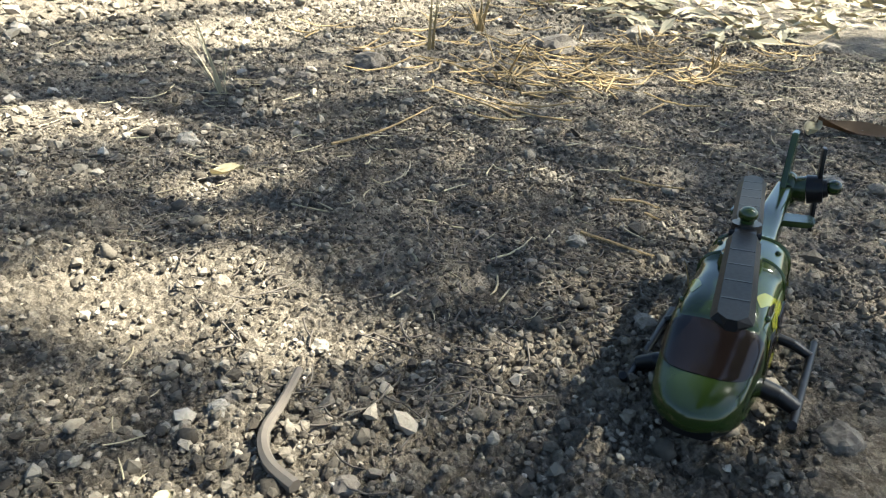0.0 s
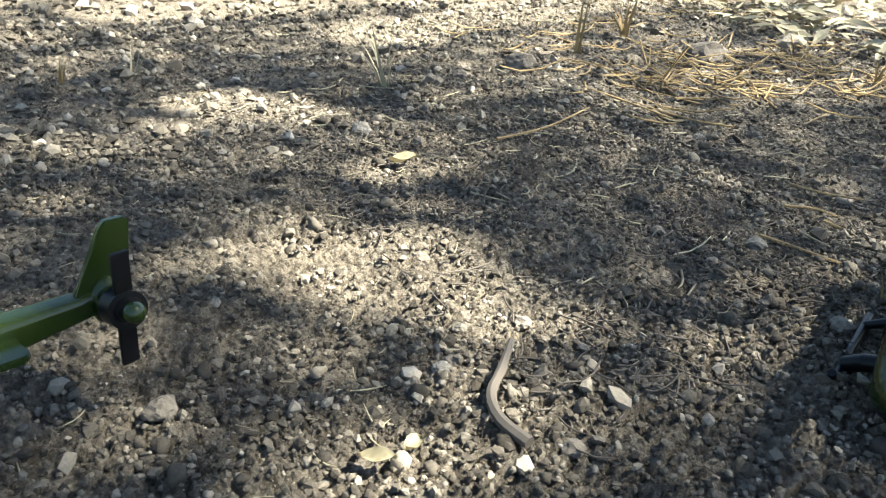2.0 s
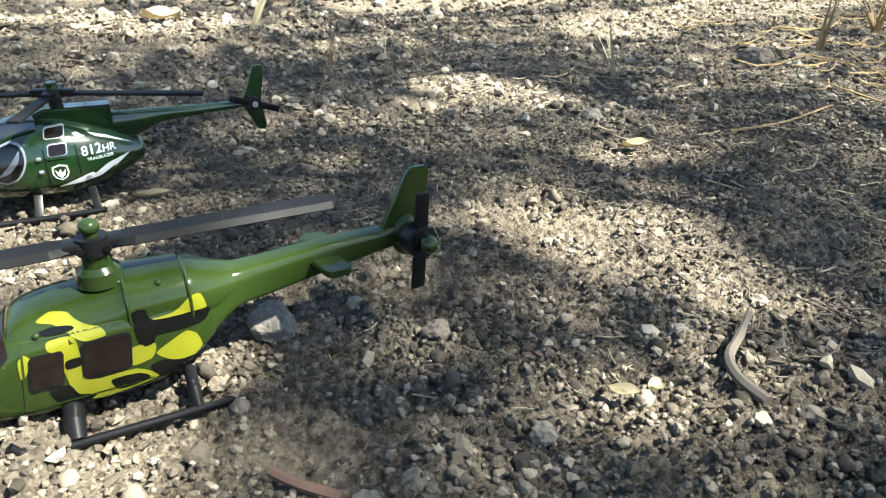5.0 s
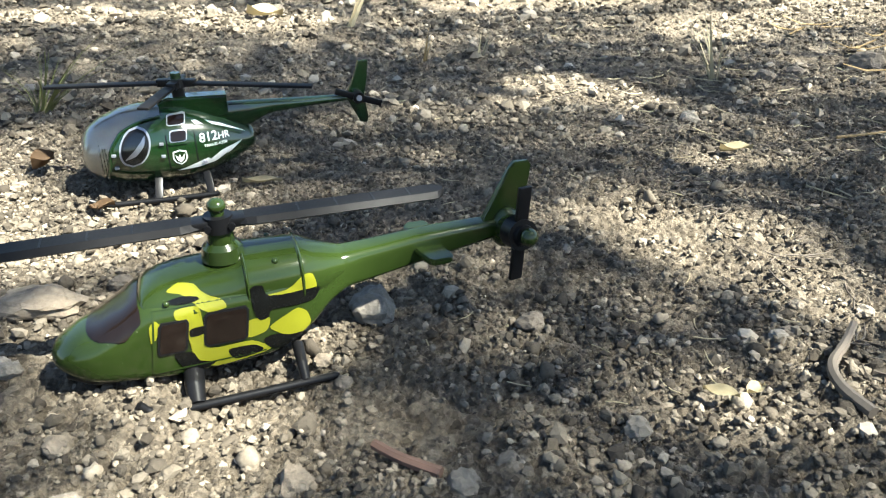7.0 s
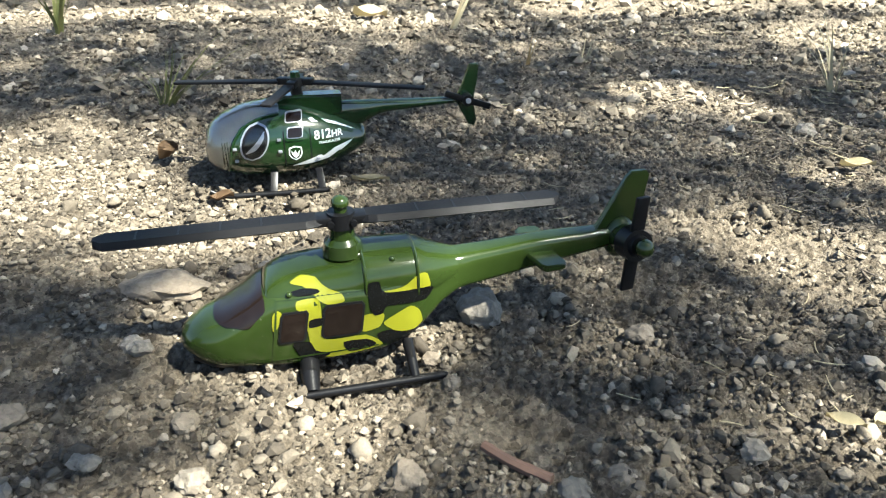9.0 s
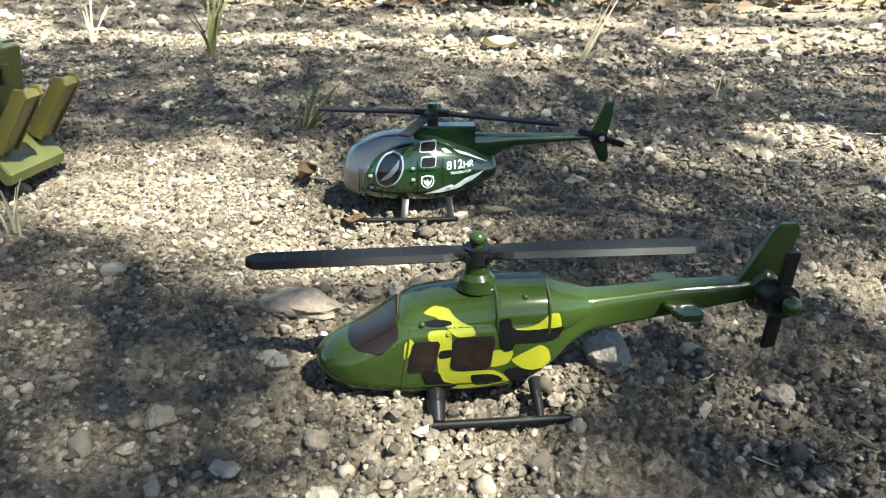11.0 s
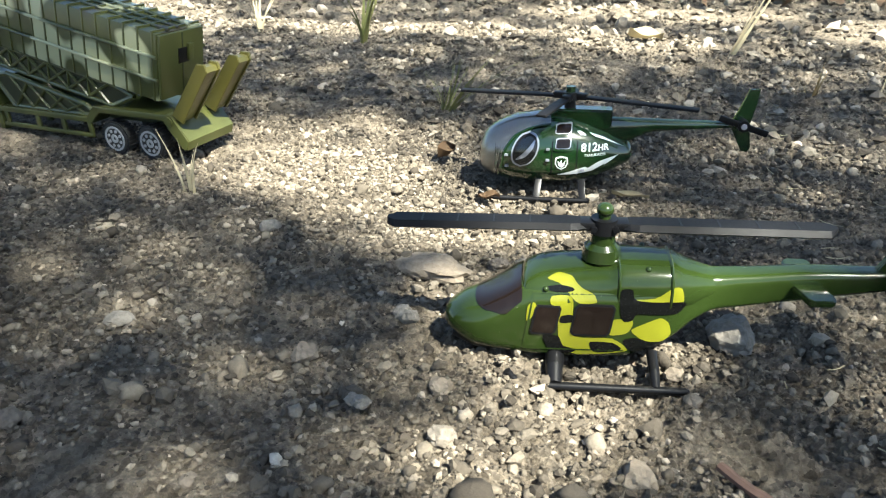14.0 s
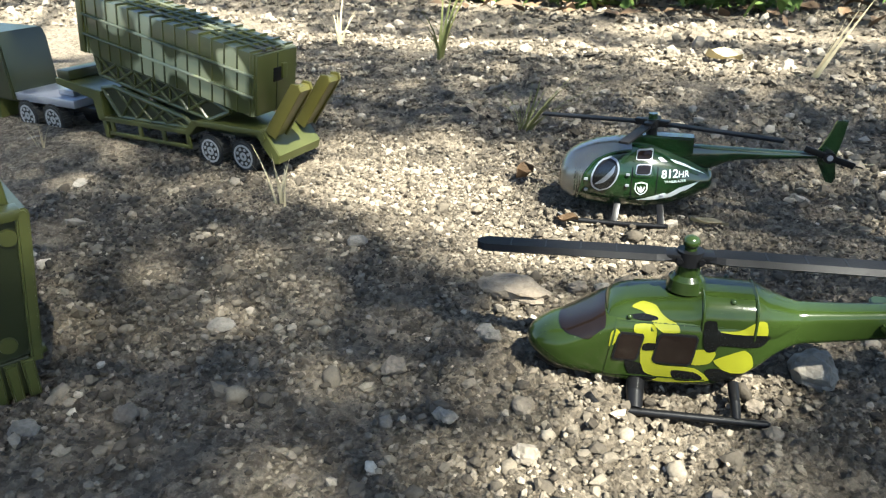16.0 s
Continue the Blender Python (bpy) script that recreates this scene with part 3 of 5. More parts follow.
    bm = ball(bmesh.new(), (71.6, -13.2, 20.2), 2.3, (1, 1, 1), 3)
    part("tail_rotor_nut", bm, GREEN, h)
    # skids
    for s in (-1, 1):
        bm = bmesh.new()
        pts = [(-22.4, -1.6), (-21.2, -3.4), (-18.6, -5.4), (-10, -5.4), (5, -5.3), (20.4, -5.2)]
        for (xa, za), (xb, zb) in zip(pts, pts[1:]):
            rod(bm, (xa, s * 18.0, za), (xb, s * 18.0, zb), 1.0, 1.0, 10)
            ball(bm, (xb, s * 18.0, zb), 1.02, sub=1)
        sk = part("skid", bm, BLACK_PLASTIC, h)
        for x, w in ((-10.8, 2.2), (13.4, 1.3)):
            bm = bmesh.new()
            top, low = (x + 0.2, s * 7.4, -1.8), (x, s * 17.8, -5.0)
            mid = (x, s * 13.6, -2.9)
            rod(bm, top, mid, w * 1.1, w, 12)
            rod(bm, mid, low, w, w * 0.85, 12)
            ball(bm, mid, w, sub=2)
            part("strut", bm, BLACK_PLASTIC, sk)
    return h


camo_helicopter(pose(0.0161, 0.1549, 0.0021, 0, 0, 11.5) @ Matrix.Scale(0.98, 4), "glossy green camouflage toy helicopter standing on sunlit soil")
camo_helicopter(pose(0.2578, 0.0828, 0.0043, -5.4, 0.1, 18.6) @ Matrix.Scale(1.03, 4), "green camouflage toy helicopter nosing forward on shaded soil", 7.5, 5.0)

# ---- dark green scout helicopter ----
SCOUT_HULL = Hull([(-34, 10.0, 15.0, 1.5, 2.0), (-33, 7.2, 18.4, 6.5, 2.0), (-30, 5.0, 22.0, 10.0, 2.1), (-25, 3.2, 24.8, 12.4, 2.2), (-18, 2.2, 27.0, 13.8, 2.3), (-10, 1.8, 27.8, 14.2, 2.4),
                   (-2, 2.0, 27.4, 13.8, 2.4), (6, 3.2, 25.4, 12.2, 2.3), (13, 5.2, 22.4, 9.8, 2.2), (19, 8.0, 19.4, 7.2, 2.1), (22, 9.4, 17.9, 5.4, 2.0), (23.4, 10.4, 16.9, 3.8, 2.0), (24.0, 11.8, 15.4, 1.8, 2.0)])


def canopy_edge(x):
    """How far round the nose the clear canopy reaches, in degrees from the top."""
    return float(np.interp(x, [-28, -26.6, -25.2, -23.5, -20, -15, -10.7, -6.9], [178, 138, 104, 74, 53, 42, 37, 33]))


def scout_helicopter(m):
    h = thing("toy_helicopter", m, "dark green toy helicopter with clear bubble nose and white lettering", "toy helicopter")
    hull = SCOUT_HULL
    bm = bmesh.new()
    hull.loft(bm, list(np.linspace(-34, -30, 9)) + list(np.linspace(-29, 22, 56)) + [22.6, 23.1, 23.4, 23.7, 24.0])
    part("fuselage", bm, DEEP_GREEN, h, "glossy deep green metal shell")

    def bubble(out, name, mat, trim, parent):
        bm = bmesh.new()
        rows = []
        for j in range(31):
            x = -33.9 + 27.0 * j / 30
            spread = canopy_edge(x) - trim
            rows.append([bm.verts.new(hull.point(x, -spread + 2 * spread * i / 36, out)) for i in range(37)])
        grid_faces(bm, rows)
        return part(name, bm, mat, parent)

    inner = bubble(0.12, "cockpit_liner", INTERIOR, 2, h)
    bubble(0.75, "canopy", CLEAR, 0, h)
    bm = bmesh.new()
    for j in range(24):
        x0, x1 = -27.0 + 20.0 * j / 24, -27.0 + 20.0 * (j + 1) / 24
        for s in (-1, 1):
            q = []
            for x in (x0, x1):
                q.append(hull.point(x, s * canopy_edge(x), 0.3) / MM)
            rod(bm, q[0], q[1], 0.55, seg=6)
    part("canopy_frame", bm, DEEP_GREEN, h)
    for s in (-1, 1):
        # oval door window
        bm = flank_patch(bmesh.new(), hull, -16.0, 17.8, 5.6, 7.2, 0.25, s, 1.8, 0.98, 14)
        fr = part("door_window", bm, DEEP_GREEN, h)
        bm = flank_patch(bmesh.new(), hull, -16.0, 17.8, 4.9, 6.5, 0.4, s, 1.7, 0.98, 14)
        part("window_rim", bm, SILVER, fr)
        bm = flank_patch(bmesh.new(), hull, -16.0, 17.8, 4.3, 5.9, 0.5, s, 1.5, 0.98, 14)
        part("pane", bm, BLACK_PLASTIC, fr)
        # lighter silver crescent laid over the dark pane
        bm = flank_shape(bmesh.new(), hull, rounded_outline([(-19.6, 14.0), (-16.0, 15.2), (-13.0, 18.6), (-12.4, 21.6), (-14.0, 19.6), (-16.6, 16.8)]), 0.62, s, 2)
        part("seat_edge", bm, SILVER, fr)
        bm = flank_patch(bmesh.new(), hull, -15.9, 17.8, 3.7, 5.2, 1.2, s, 1.4, 0.98, 14)
        part("bulged_pane", bm, CLEAR, fr)
        for cx, cz, rx, rz in ((-2.0, 25.0, 3.2, 1.7), (-2.0, 20.4, 3.0, 2.1)):
            bm = flank_patch(bmesh.new(), hull, cx, cz, rx + 0.7, rz + 0.7, 0.35, s, 0.2, 0.3)
            fr = part("side_window", bm, DEEP_GREEN, h)
            bm = flank_patch(bmesh.new(), hull, cx, cz, rx - 0.2, rz - 0.2, 0.5, s, 0.2, 0.3)
            part("window_rim", bm, SILVER, fr)
            bm = flank_patch(bmesh.new(), hull, cx, cz, rx - 0.55, rz - 0.55, 0.7, s, 0.2, 0.3)
            part("pane", bm, BROWN_GLASS, fr)
        for x0, z0, x1, z1, wx, wz in ((-6.2, 8.6, -6.2, 21.0, 0.35, 0.0), (3.0, 8.2, 3.0, 21.0, 0.35, 0.0), (-6.2, 8.2, 3.0, 8.0, 0.0, 0.35)):
            bm = flank_shape(bmesh.new(), hull, [(x0, z0), (x0 + wx, z0 + wz), (x1 + wx, z1 + wz), (x1, z1)], 0.10, s, 7)
            part("door_ridge", bm, BLACK_PLASTIC, h)
        for hx, hz in ((-7.6, 18.4), (-7.6, 14.2), (-23.0, 15.6), (-22.8, 11.2), (5.4, 10.0)):
            p = hull.side(hx, hz, 0.3, s) / MM
            bm = box(bmesh.new(), p.x - 0.7, p.x + 0.7, p.y - 0.5, p.y + 0.5, p.z - 0.45, p.z + 0.45, 0.2)
            part("hinge", bm, SILVER, h)
        # white print, and the shoulder's reflection painted in the same white
        flank_text("lettering", hull, "812", 7.6, 18.3, 3.0, WHITE, h, 0.14, s)
        flank_text("lettering", hull, "HR", 12.75, 17.9, 2.2, WHITE, h, 0.14, s)
        flank_text("lettering", hull, "TRAILBLAZER", 9.8, 15.6, 0.95, WHITE, h, 0.14, s)
        bm = flank_shape(bmesh.new(), hull, [(-4.0, 8.0), (6.5, 11.2), (7.4, 10.5), (11.5, 13.0), (10.8, 12.0), (19.0, 15.0), (13.4, 11.2), (13.8, 12.0), (9.0, 9.2), (9.4, 10.1), (3.5, 8.2)], 0.14, s)
        part("lightning_stripe", bm, WHITE, h, "white zigzag stripe")
        # painted highlight: the shine along the shoulder as two white shapes
        bm = flank_shape(bmesh.new(), hull, [(2.8, 24.0), (4.2, 24.0), (6.6, 22.4), (4.2, 22.7)], 0.14, s)
        part("shoulder_stripe", bm, WHITE, h, "white painted highlight on the shoulder")
        bm = flank_shape(bmesh.new(), hull, [(7.2, 23.3), (12.6, 21.2), (20.6, 17.2), (14.0, 20.0), (9.4, 21.8)], 0.14, s)
        part("shoulder_stripe", bm, WHITE, h, "white painted highlight on the shoulder")
        sh = [(-4.6, 15.2), (-2.4, 15.8), (-0.2, 15.2), (0.0, 12.8), (-0.8, 11.2), (-2.4, 10.3), (-4.0, 11.2), (-4.8, 12.8)]
        bm = flank_shape(bmesh.new(), hull, sh, 0.12, s)
        bd = part("badge", bm, WHITE, h, "white shield print")
        bm = flank_shape(bmesh.new(), hull, [(-2.4 + (x + 2.4) * 0.82, 13.0 + (z - 13.0) * 0.82) for x, z in sh], 0.17, s)
        part("badge_field", bm, DEEP_GREEN, bd)
        bm = flank_shape(bmesh.new(), hull, [(-3.9, 14.2), (-2.8, 12.8), (-2.4, 14.3), (-2.0, 12.8), (-0.9, 14.2), (-1.3, 12.2), (-2.4, 11.1), (-3.5, 12.2)], 0.21, s)
        part("badge_mark", bm, WHITE, bd)
    # mast fairing, boom
    bm = prism(bmesh.new(), [(-8.5, 26.0), (-7.0, 29.4), (-4.0, 30.6), (15.6, 30.2), (15.6, 24.0), (10, 21.0)], -3.4, 3.4, 0.7)
    part("mast_fairing", bm, DEEP_GREEN, h)
    bm = bmesh.new()
    Hull([(12, 15.0, 27.0, 2.8, 2.6), (18, 16.0, 27.0, 2.7, 2.6), (24, 18.6, 26.8, 2.5, 2.5), (31, 21.6, 26.6, 2.2, 2.4), (45, 22.8, 26.2, 2.0, 2.2), (62, 23.8, 26.0, 1.7, 2.2)]).loft(bm, list(np.linspace(12, 62, 34)), 20)
    part("tail_boom", bm, DEEP_GREEN, h)
    bm = prism(bmesh.new(), [(58.4, 25.0), (61.0, 30.5), (63.6, 38.0), (67.2, 38.0), (66.6, 32.0), (65.0, 25.0), (66.8, 16.4), (66.0, 14.4), (63.6, 15.0), (61.0, 20.0)], -0.7, 0.7, 0.3)
    part("tail_fin", bm, DEEP_GREEN, h)
    bm = rod(bmesh.new(), (62.6, 0, 25.2), (62.6, -4.2, 25.2), 2.3, 2.1, 16)
    hub = part("tail_rotor_hub", bm, BLACK_PLASTIC, h)
    bm = rod(bmesh.new(), (62.6, -4.0, 25.2), (62.6, -4.7, 25.2), 1.1, 1.0, 14)
    part("hub_cap", bm, SILVER, hub)
    for s in (-1, 1):
        bm = box(bmesh.new(), 1.4, 9.0, -0.5, 0.5, -1.2, 1.2, 0.4, Matrix.Translation((0.0626, -0.0032, 0.0252)) @ pose(0, 0, 0, 0, 17 + (180 if s < 0 else 0), -8))
        part("tail_rotor_blade", bm, BLACK_PLASTIC, h)
    # main rotor
    bm = rod(bmesh.new(), (0, 0, 29.5), (0, 0, 34.0), 2.2, 1.9, 16)
    rod(bm, (0, 0, 33.6), (0, 0, 36.4), 3.4, 3.0, 14)
    for k in range(4):
        m2 = pose(0, 0, 0, 0, 0, -17 + 90 * k)
        box(bm, 2, 6.5, -1.6, 1.6, 33.8, 36.2, 0.4, m2)
    hub = part("rotor_hub", bm, BLACK_PLASTIC, h)
    bm = rod(bmesh.new(), (0, 0, 36.2), (0, 0, 38.4), 2.0, 1.8, 6)
    part("rotor_nut", bm, DEEP_GREEN, hub)
    for ang, ln in ((-17, 45.5), (165, 43), (-112, 27)):
        bm = bmesh.new()
        box(bm, 5, ln, -1.9, 1.9, 34.4, 35.4, 0.4, pose(0, 0, 0, 0, 1.5, ang))
        part("rotor_blade", bm, GREY_PLASTIC, h, "thin dark grey blade")
    # skids
    for s in (-1, 1):
        bm = bmesh.new()
        pts = [(-33.0, 2.2), (-30.0, 0.6), (-26, -0.2), (-10, -0.6), (7.6, -0.6)]
        for (xa, za), (xb, zb) in zip(pts, pts[1:]):
            rod(bm, (xa, s * 16.8, za), (xb, s * 16.8, zb), 1.0, 1.0, 10)
            ball(bm, (xb, s * 16.8, zb), 1.0, sub=1)
        sk = part("skid", bm, BLACK_PLASTIC, h)
        for x in (-11.0, 5.6):
            m2 = Matrix.Translation((x * MM, s * 13.5 * MM, 2.8 * MM)) @ pose(0, 0, 0, s * 42, 8 if x < 0 else -6, 0)
            bm = box(bmesh.new(), -1.3, 1.3, -0.7, 0.7, -5.0, 4.0, 0.3, m2)
            part("strut", bm, BLACK_PLASTIC, sk)
    return h


scout_helicopter(pose(-0.0095, 0.262, -0.0005, 0, 0, 10))


# ---- toy wheels ----
def wheel(parent, x, z, r, y_out, y_in):
    bm = rod(bmesh.new(), (x, y_in, z), (x, y_out, z), r, r, 28)
    bmesh.ops.bevel(bm, geom=[e for e in bm.edges if len(e.link_faces) == 2 and any(len(f.verts) > 4 for f in e.link_faces)], offset=0.8 * MM, segments=2, affect="EDGES")
    s = 1 if y_out > y_in else -1
    tyre = part("wheel", bm, TYRE, parent)
    bm = bmesh.new()
    for k in range(26):
        a = 2 * math.pi * k / 26
        m = Matrix.Translation((x * MM, (y_out + y_in) / 2 * MM, z * MM)) @ Matrix.Rotation(a, 4, "Y")
        box(bm, -0.35, 0.35, -abs(y_out - y_in) / 2 * 0.9, abs(y_out - y_in) / 2 * 0.9, r - 0.1, r + 0.45, 0, m)
    part("tread", bm, TYRE, tyre, smooth=False)
    bm = bmesh.new()

    def ring(r0, r1, out, n=32):
        a = [[bm.verts.new(((x + q * math.cos(2 * math.pi * k / n)) * MM, (y_out + s * out) * MM, (z + q * math.sin(2 * math.pi * k / n)) * MM)) for k in range(n)] for q in (r0, r1)]
        b = [[bm.verts.new((v.co.x, y_out * MM, v.co.z)) for v in row] for row in a]
        for k in range(n):
            j = (k + 1) % n
            bm.faces.new((a[0][k], a[0][j], a[1][j], a[1][k]))
            bm.faces.new((a[0][k], b[0][k], b[0][j], a[0][j]))
            bm.faces.new((a[1][k], a[1][j], b[1][j], b[1][k]))

    ring(r * 0.62, r * 0.74, 0.25)
    ring(r * 0.10, r * 0.26, 0.3, 16)
    for k in range(8):
        a = 2 * math.pi * (k + 0.5) / 8
        c = (x + r * 0.46 * math.cos(a), y_out + s * 0.1, z + r * 0.46 * math.sin(a))
        rod(bm, (c[0], y_out, c[2]), (c[0], y_out + s * 0.3, c[2]), r * 0.10, seg=10)
    part("rim", bm, RIM, tyre, "silver rim", smooth=False)
    return tyre


# ---- trailer with its box launcher ----
TRAILER = pose(-0.188, 0.238, 0.002, 0, 0, 174.2)


def trailer():
    t = thing("toy_trailer", TRAILER, "olive plastic low-loader trailer with raised ramps and railings", "toy trailer")
    W = -29.0
    bm = box(bmesh.new(), -15, 29, W, 0, 18.2, 21.0, 0.5)
    part("rear_deck", bm, OLIVE, t)
    bm = box(bmesh.new(), -13, 27, W + 6, -6, 14.5, 18.4, 0.4)
    part("axle_block", bm, OLIVE_DARK, t)
    bm = prism(bmesh.new(), [(26, 21.0), (29, 21.0), (34.5, 15.8), (34.5, 12.8), (32.5, 12.8), (26, 18.3)], W, 0, 0.3)
    part("deck_step", bm, OLIVE, t)
    bm = box(bmesh.new(), 33, 97, W, 0, 13.2, 15.8, 0.4)
    low = part("low_deck", bm, OLIVE, t)
    bm = bmesh.new()
    for k in range(26):
        x = 35 + k * 2.4
        box(bm, x, x + 0.8, -2.6, -0.2, 15.7, 16.1, 0)
    part("tread_ribs", bm, OLIVE, low, smooth=False)
    bm = prism(bmesh.new(), [(93, 13.2), (98.5, 13.2), (99, 24.5), (127, 29.4), (127, 32.8), (124, 32.6), (92, 28.8)], W, 0, 0.4)
    part("gooseneck", bm, OLIVE, t)
    bm = box(bmesh.new(), 116, 126, W + 2, -1, 32.0, 37.0, 0.8)
    part("headboard", bm, OLIVE_DARK, t)
    for y in (-0.8, W + 0.8):
        rail = part("side_rail", box(bmesh.new(), 33, 92, y - 0.7, y + 0.7, 6.2, 8.0, 0.3), OLIVE, t)
        for x in (34, 51, 68, 89):
            part("rail_post", box(bmesh.new(), x - 1.2, x + 1.2, y - 0.6, y + 0.6, 7.6, 13.6, 0.3), OLIVE, rail)
    part("landing_leg", box(bmesh.new(), 93.2, 96.4, -3.4, -0.4, 1.0, 13.6, 0.4), OLIVE, t)
    part("landing_leg", box(bmesh.new(), 93.2, 96.4, W + 0.4, W + 3.4, 1.0, 13.6, 0.4), OLIVE, t)
    # tail plate and ramps
    bm = prism(bmesh.new(), [(-13, 21.2), (-16, 21.2), (-23.5, 10.4), (-22, 6.4), (-19.8, 6.0), (-12.5, 15)], W, 0, 0.4)
    part("tail_plate", bm, OLIVE, t)
    for y0 in (-8.6, W + 0.6):
        bm = prism(bmesh.new(), [(-17.0, 19.5), (-21.0, 18.5), (-38.6, 40.0), (-38.0, 42.0), (-35.2, 42.4)], y0, y0 + 8, 0.3)
        ramp = part("ramp", bm, OCHRE, t, "ochre plastic loading ramp")
        for yy in (y0 - 0.3, y0 + 7.2):
            bm = prism(bmesh.new(), [(-16.4, 21.0), (-21.8, 17.8), (-39.4, 40.2), (-38.6, 43.2), (-34.6, 43.4)], yy, yy + 1.1, 0.25)
            part("ramp_flange", bm, OCHRE, ramp)
    part("hinge_lug", rod(bmesh.new(), (-14.5, 0.8, 18.2), (-14.5, -3, 18.2), 2.0, seg=14), OLIVE, t)
    for x in (-1.2, 19.6):
        wheel(t, x, 7.2, 7.6, 0.0, -6.0)
        wheel(t, x, 7.2, 7.6, W, W + 6.0)
    # lattice cradle under the launcher
    for y in (-3.0, W + 1.8):
        frame_pts = [(31, 16), (84, 16), (93.5, 30.0), (84, 31.2), (36, 20.5)]
        bm = bmesh.new()
        for a, b in zip(frame_pts, frame_pts[1:] + frame_pts[:1]):
            rod(bm, (a[0], y, a[1]), (b[0], y, b[1]), 1.2, seg=8)
        lo = part("cradle_frame", bm, OLIVE, t)
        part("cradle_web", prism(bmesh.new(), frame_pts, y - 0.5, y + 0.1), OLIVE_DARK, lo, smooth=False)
        bm = bmesh.new()
        xs = [38, 49, 60, 71, 82]
        for a, b in zip(xs, xs[1:]):
            ta, tb = 20.5 + (a - 36) * 0.215, 20.5 + (b - 36) * 0.215
            rod(bm, (a, y + 0.5, 16.4), (b, y + 0.5, tb), 0.75, seg=6)
            rod(bm, (b, y + 0.5, 16.4), (a, y + 0.5, ta), 0.75, seg=6)
        part("cradle_lattice", bm, OLIVE, lo)
    return t


trailer()


def launcher():
    base = TRAILER @ Matrix.Translation((-9.4 * MM, 0, 25.9 * MM)) @ pose(0, 0, 0, 0, -11.6, 0)
    t = thing("toy_rocket_launcher", base, "tilted box launcher in olive and tan camouflage on a lattice cradle", "toy launcher")
    L, Hh, y0, y1 = 109.0, 28.5, -28.5, -1.6
    part("container", box(bmesh.new(), 0, L, y0, y1, 0, Hh, 0.6), LAUNCHER, t, "olive container with tan blotches")
    for k in range(15):
        x = 2 + k * (L - 4) / 14
        part("rib", box(bmesh.new(), x - 0.45, x + 0.45, y0 - 0.35, y1 + 0.35, -0.2, Hh + 0.9, 0.2), OLIVE, t)
    for z in (9.3, 19.0):
        for y in (y1 + 0.75, y0 - 0.75):
            part("side_bar", rod(bmesh.new(), (-0.5, y, z), (L, y, z), 0.75, seg=8), LAUNCHER, t)
    for y in (-9, -15, -21):
        part("top_bar", rod(bmesh.new(), (0, y, Hh + 0.6), (L, y, Hh + 0.6), 0.7, seg=8), LAUNCHER, t)
    end = part("end_plate", box(bmesh.new(), -1.4, 0.1, y0 + 0.6, y1 - 0.6, 0.8, Hh - 0.6, 0.4), OLIVE, t)
    part("end_joint", box(bmesh.new(), -1.6, -1.2, -15.5, -14.7, 1, Hh - 1, 0.1), OLIVE_DARK, end)
    part("latch_hole", box(bmesh.new(), -1.65, -1.0, -19.0, -12.5, 14.5, 21.0, 0.3), BLACK_PLASTIC, end)
    part("latch", box(bmesh.new(), -2.8, -1.2, -20.5, -17.4, 15.5, 22.5, 0.5), OLIVE, end)
    part("front_plate", box(bmesh.new(), L - 0.1, L + 4.2, y0 - 0.6, y1 + 0.6, -0.6, Hh + 0.6, 0.6), OLIVE, t)
    # lattice rail below
    for y in (-4.0, y0 + 3.0):
        fr = [(26, -0.8), (L - 3, -0.8), (L - 6, -10.5), (28, -10.5), (16, -3.0)]
        bm = bmesh.new()
        for a, b in zip(fr, fr[1:] + fr[:1]):
            rod(bm, (a[0], y, a[1]), (b[0], y, b[1]), 1.15, seg=8)
        lo = part("rail_frame", bm, OLIVE, t)
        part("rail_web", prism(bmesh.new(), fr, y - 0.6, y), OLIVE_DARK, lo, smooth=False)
        bm = bmesh.new()
        xs = np.linspace(30, L - 7, 7)
        for a, b in zip(xs, xs[1:]):
            rod(bm, (a, y + 0.45, -10.2), (b, y + 0.45, -1.2), 0.8, seg=6)
            rod(bm, (b, y + 0.45, -10.2), (a, y + 0.45, -1.2), 0.8, seg=6)
            rod(bm, (b, y + 0.25, -10.2), (b, y + 0.25, -1.2), 0.5, seg=6)
        part("rail_lattice", bm, OLIVE, lo)
    return t


launcher()


def tractor():
    t = thing("toy_truck", TRAILER, "olive toy tractor truck with silver chassis hitched to the trailer", "toy truck")
    W = -29.0
    part("chassis", box(bmesh.new(), 103, 186, W + 6, -6, 13.5, 16.6, 0.5), BLACK_PLASTIC, t)
    part("bed", box(bmesh.new(), 119, 186, W + 1.5, -1.5, 16.4, 20.8, 0.6), SILVER, t, "silver plastic bed")
    part("fifth_wheel", box(bmesh.new(), 127, 140, W + 8, -8, 20.8, 24.0, 0.6), SILVER, t)
    bm = prism(bmesh.new(), [(170, 16), (246, 16), (246, 40), (236, 53), (173, 53), (170.5, 48)], W, 0, 1.2)
    cab = part("cab", bm, OLIVE_DARK, t)
    part("cab_step", box(bmesh.new(), 186, 214, W - 1, 1.0, 5, 30, 0.8), OLIVE, cab)
    for s, y in ((1, 0.0), (-1, W)):
        part("side_window", box(bmesh.new(), 198, 216, y - 0.4, y + 0.4, 36, 49, 0.3), BROWN_GLASS, cab)
    for x in (138.5, 161.5, 218):
        wheel(t, x, 8.6, 8.4, 0.0, -6.0)
        wheel(t, x, 8.6, 8.4, W, W + 6.0)
    return t


tractor()


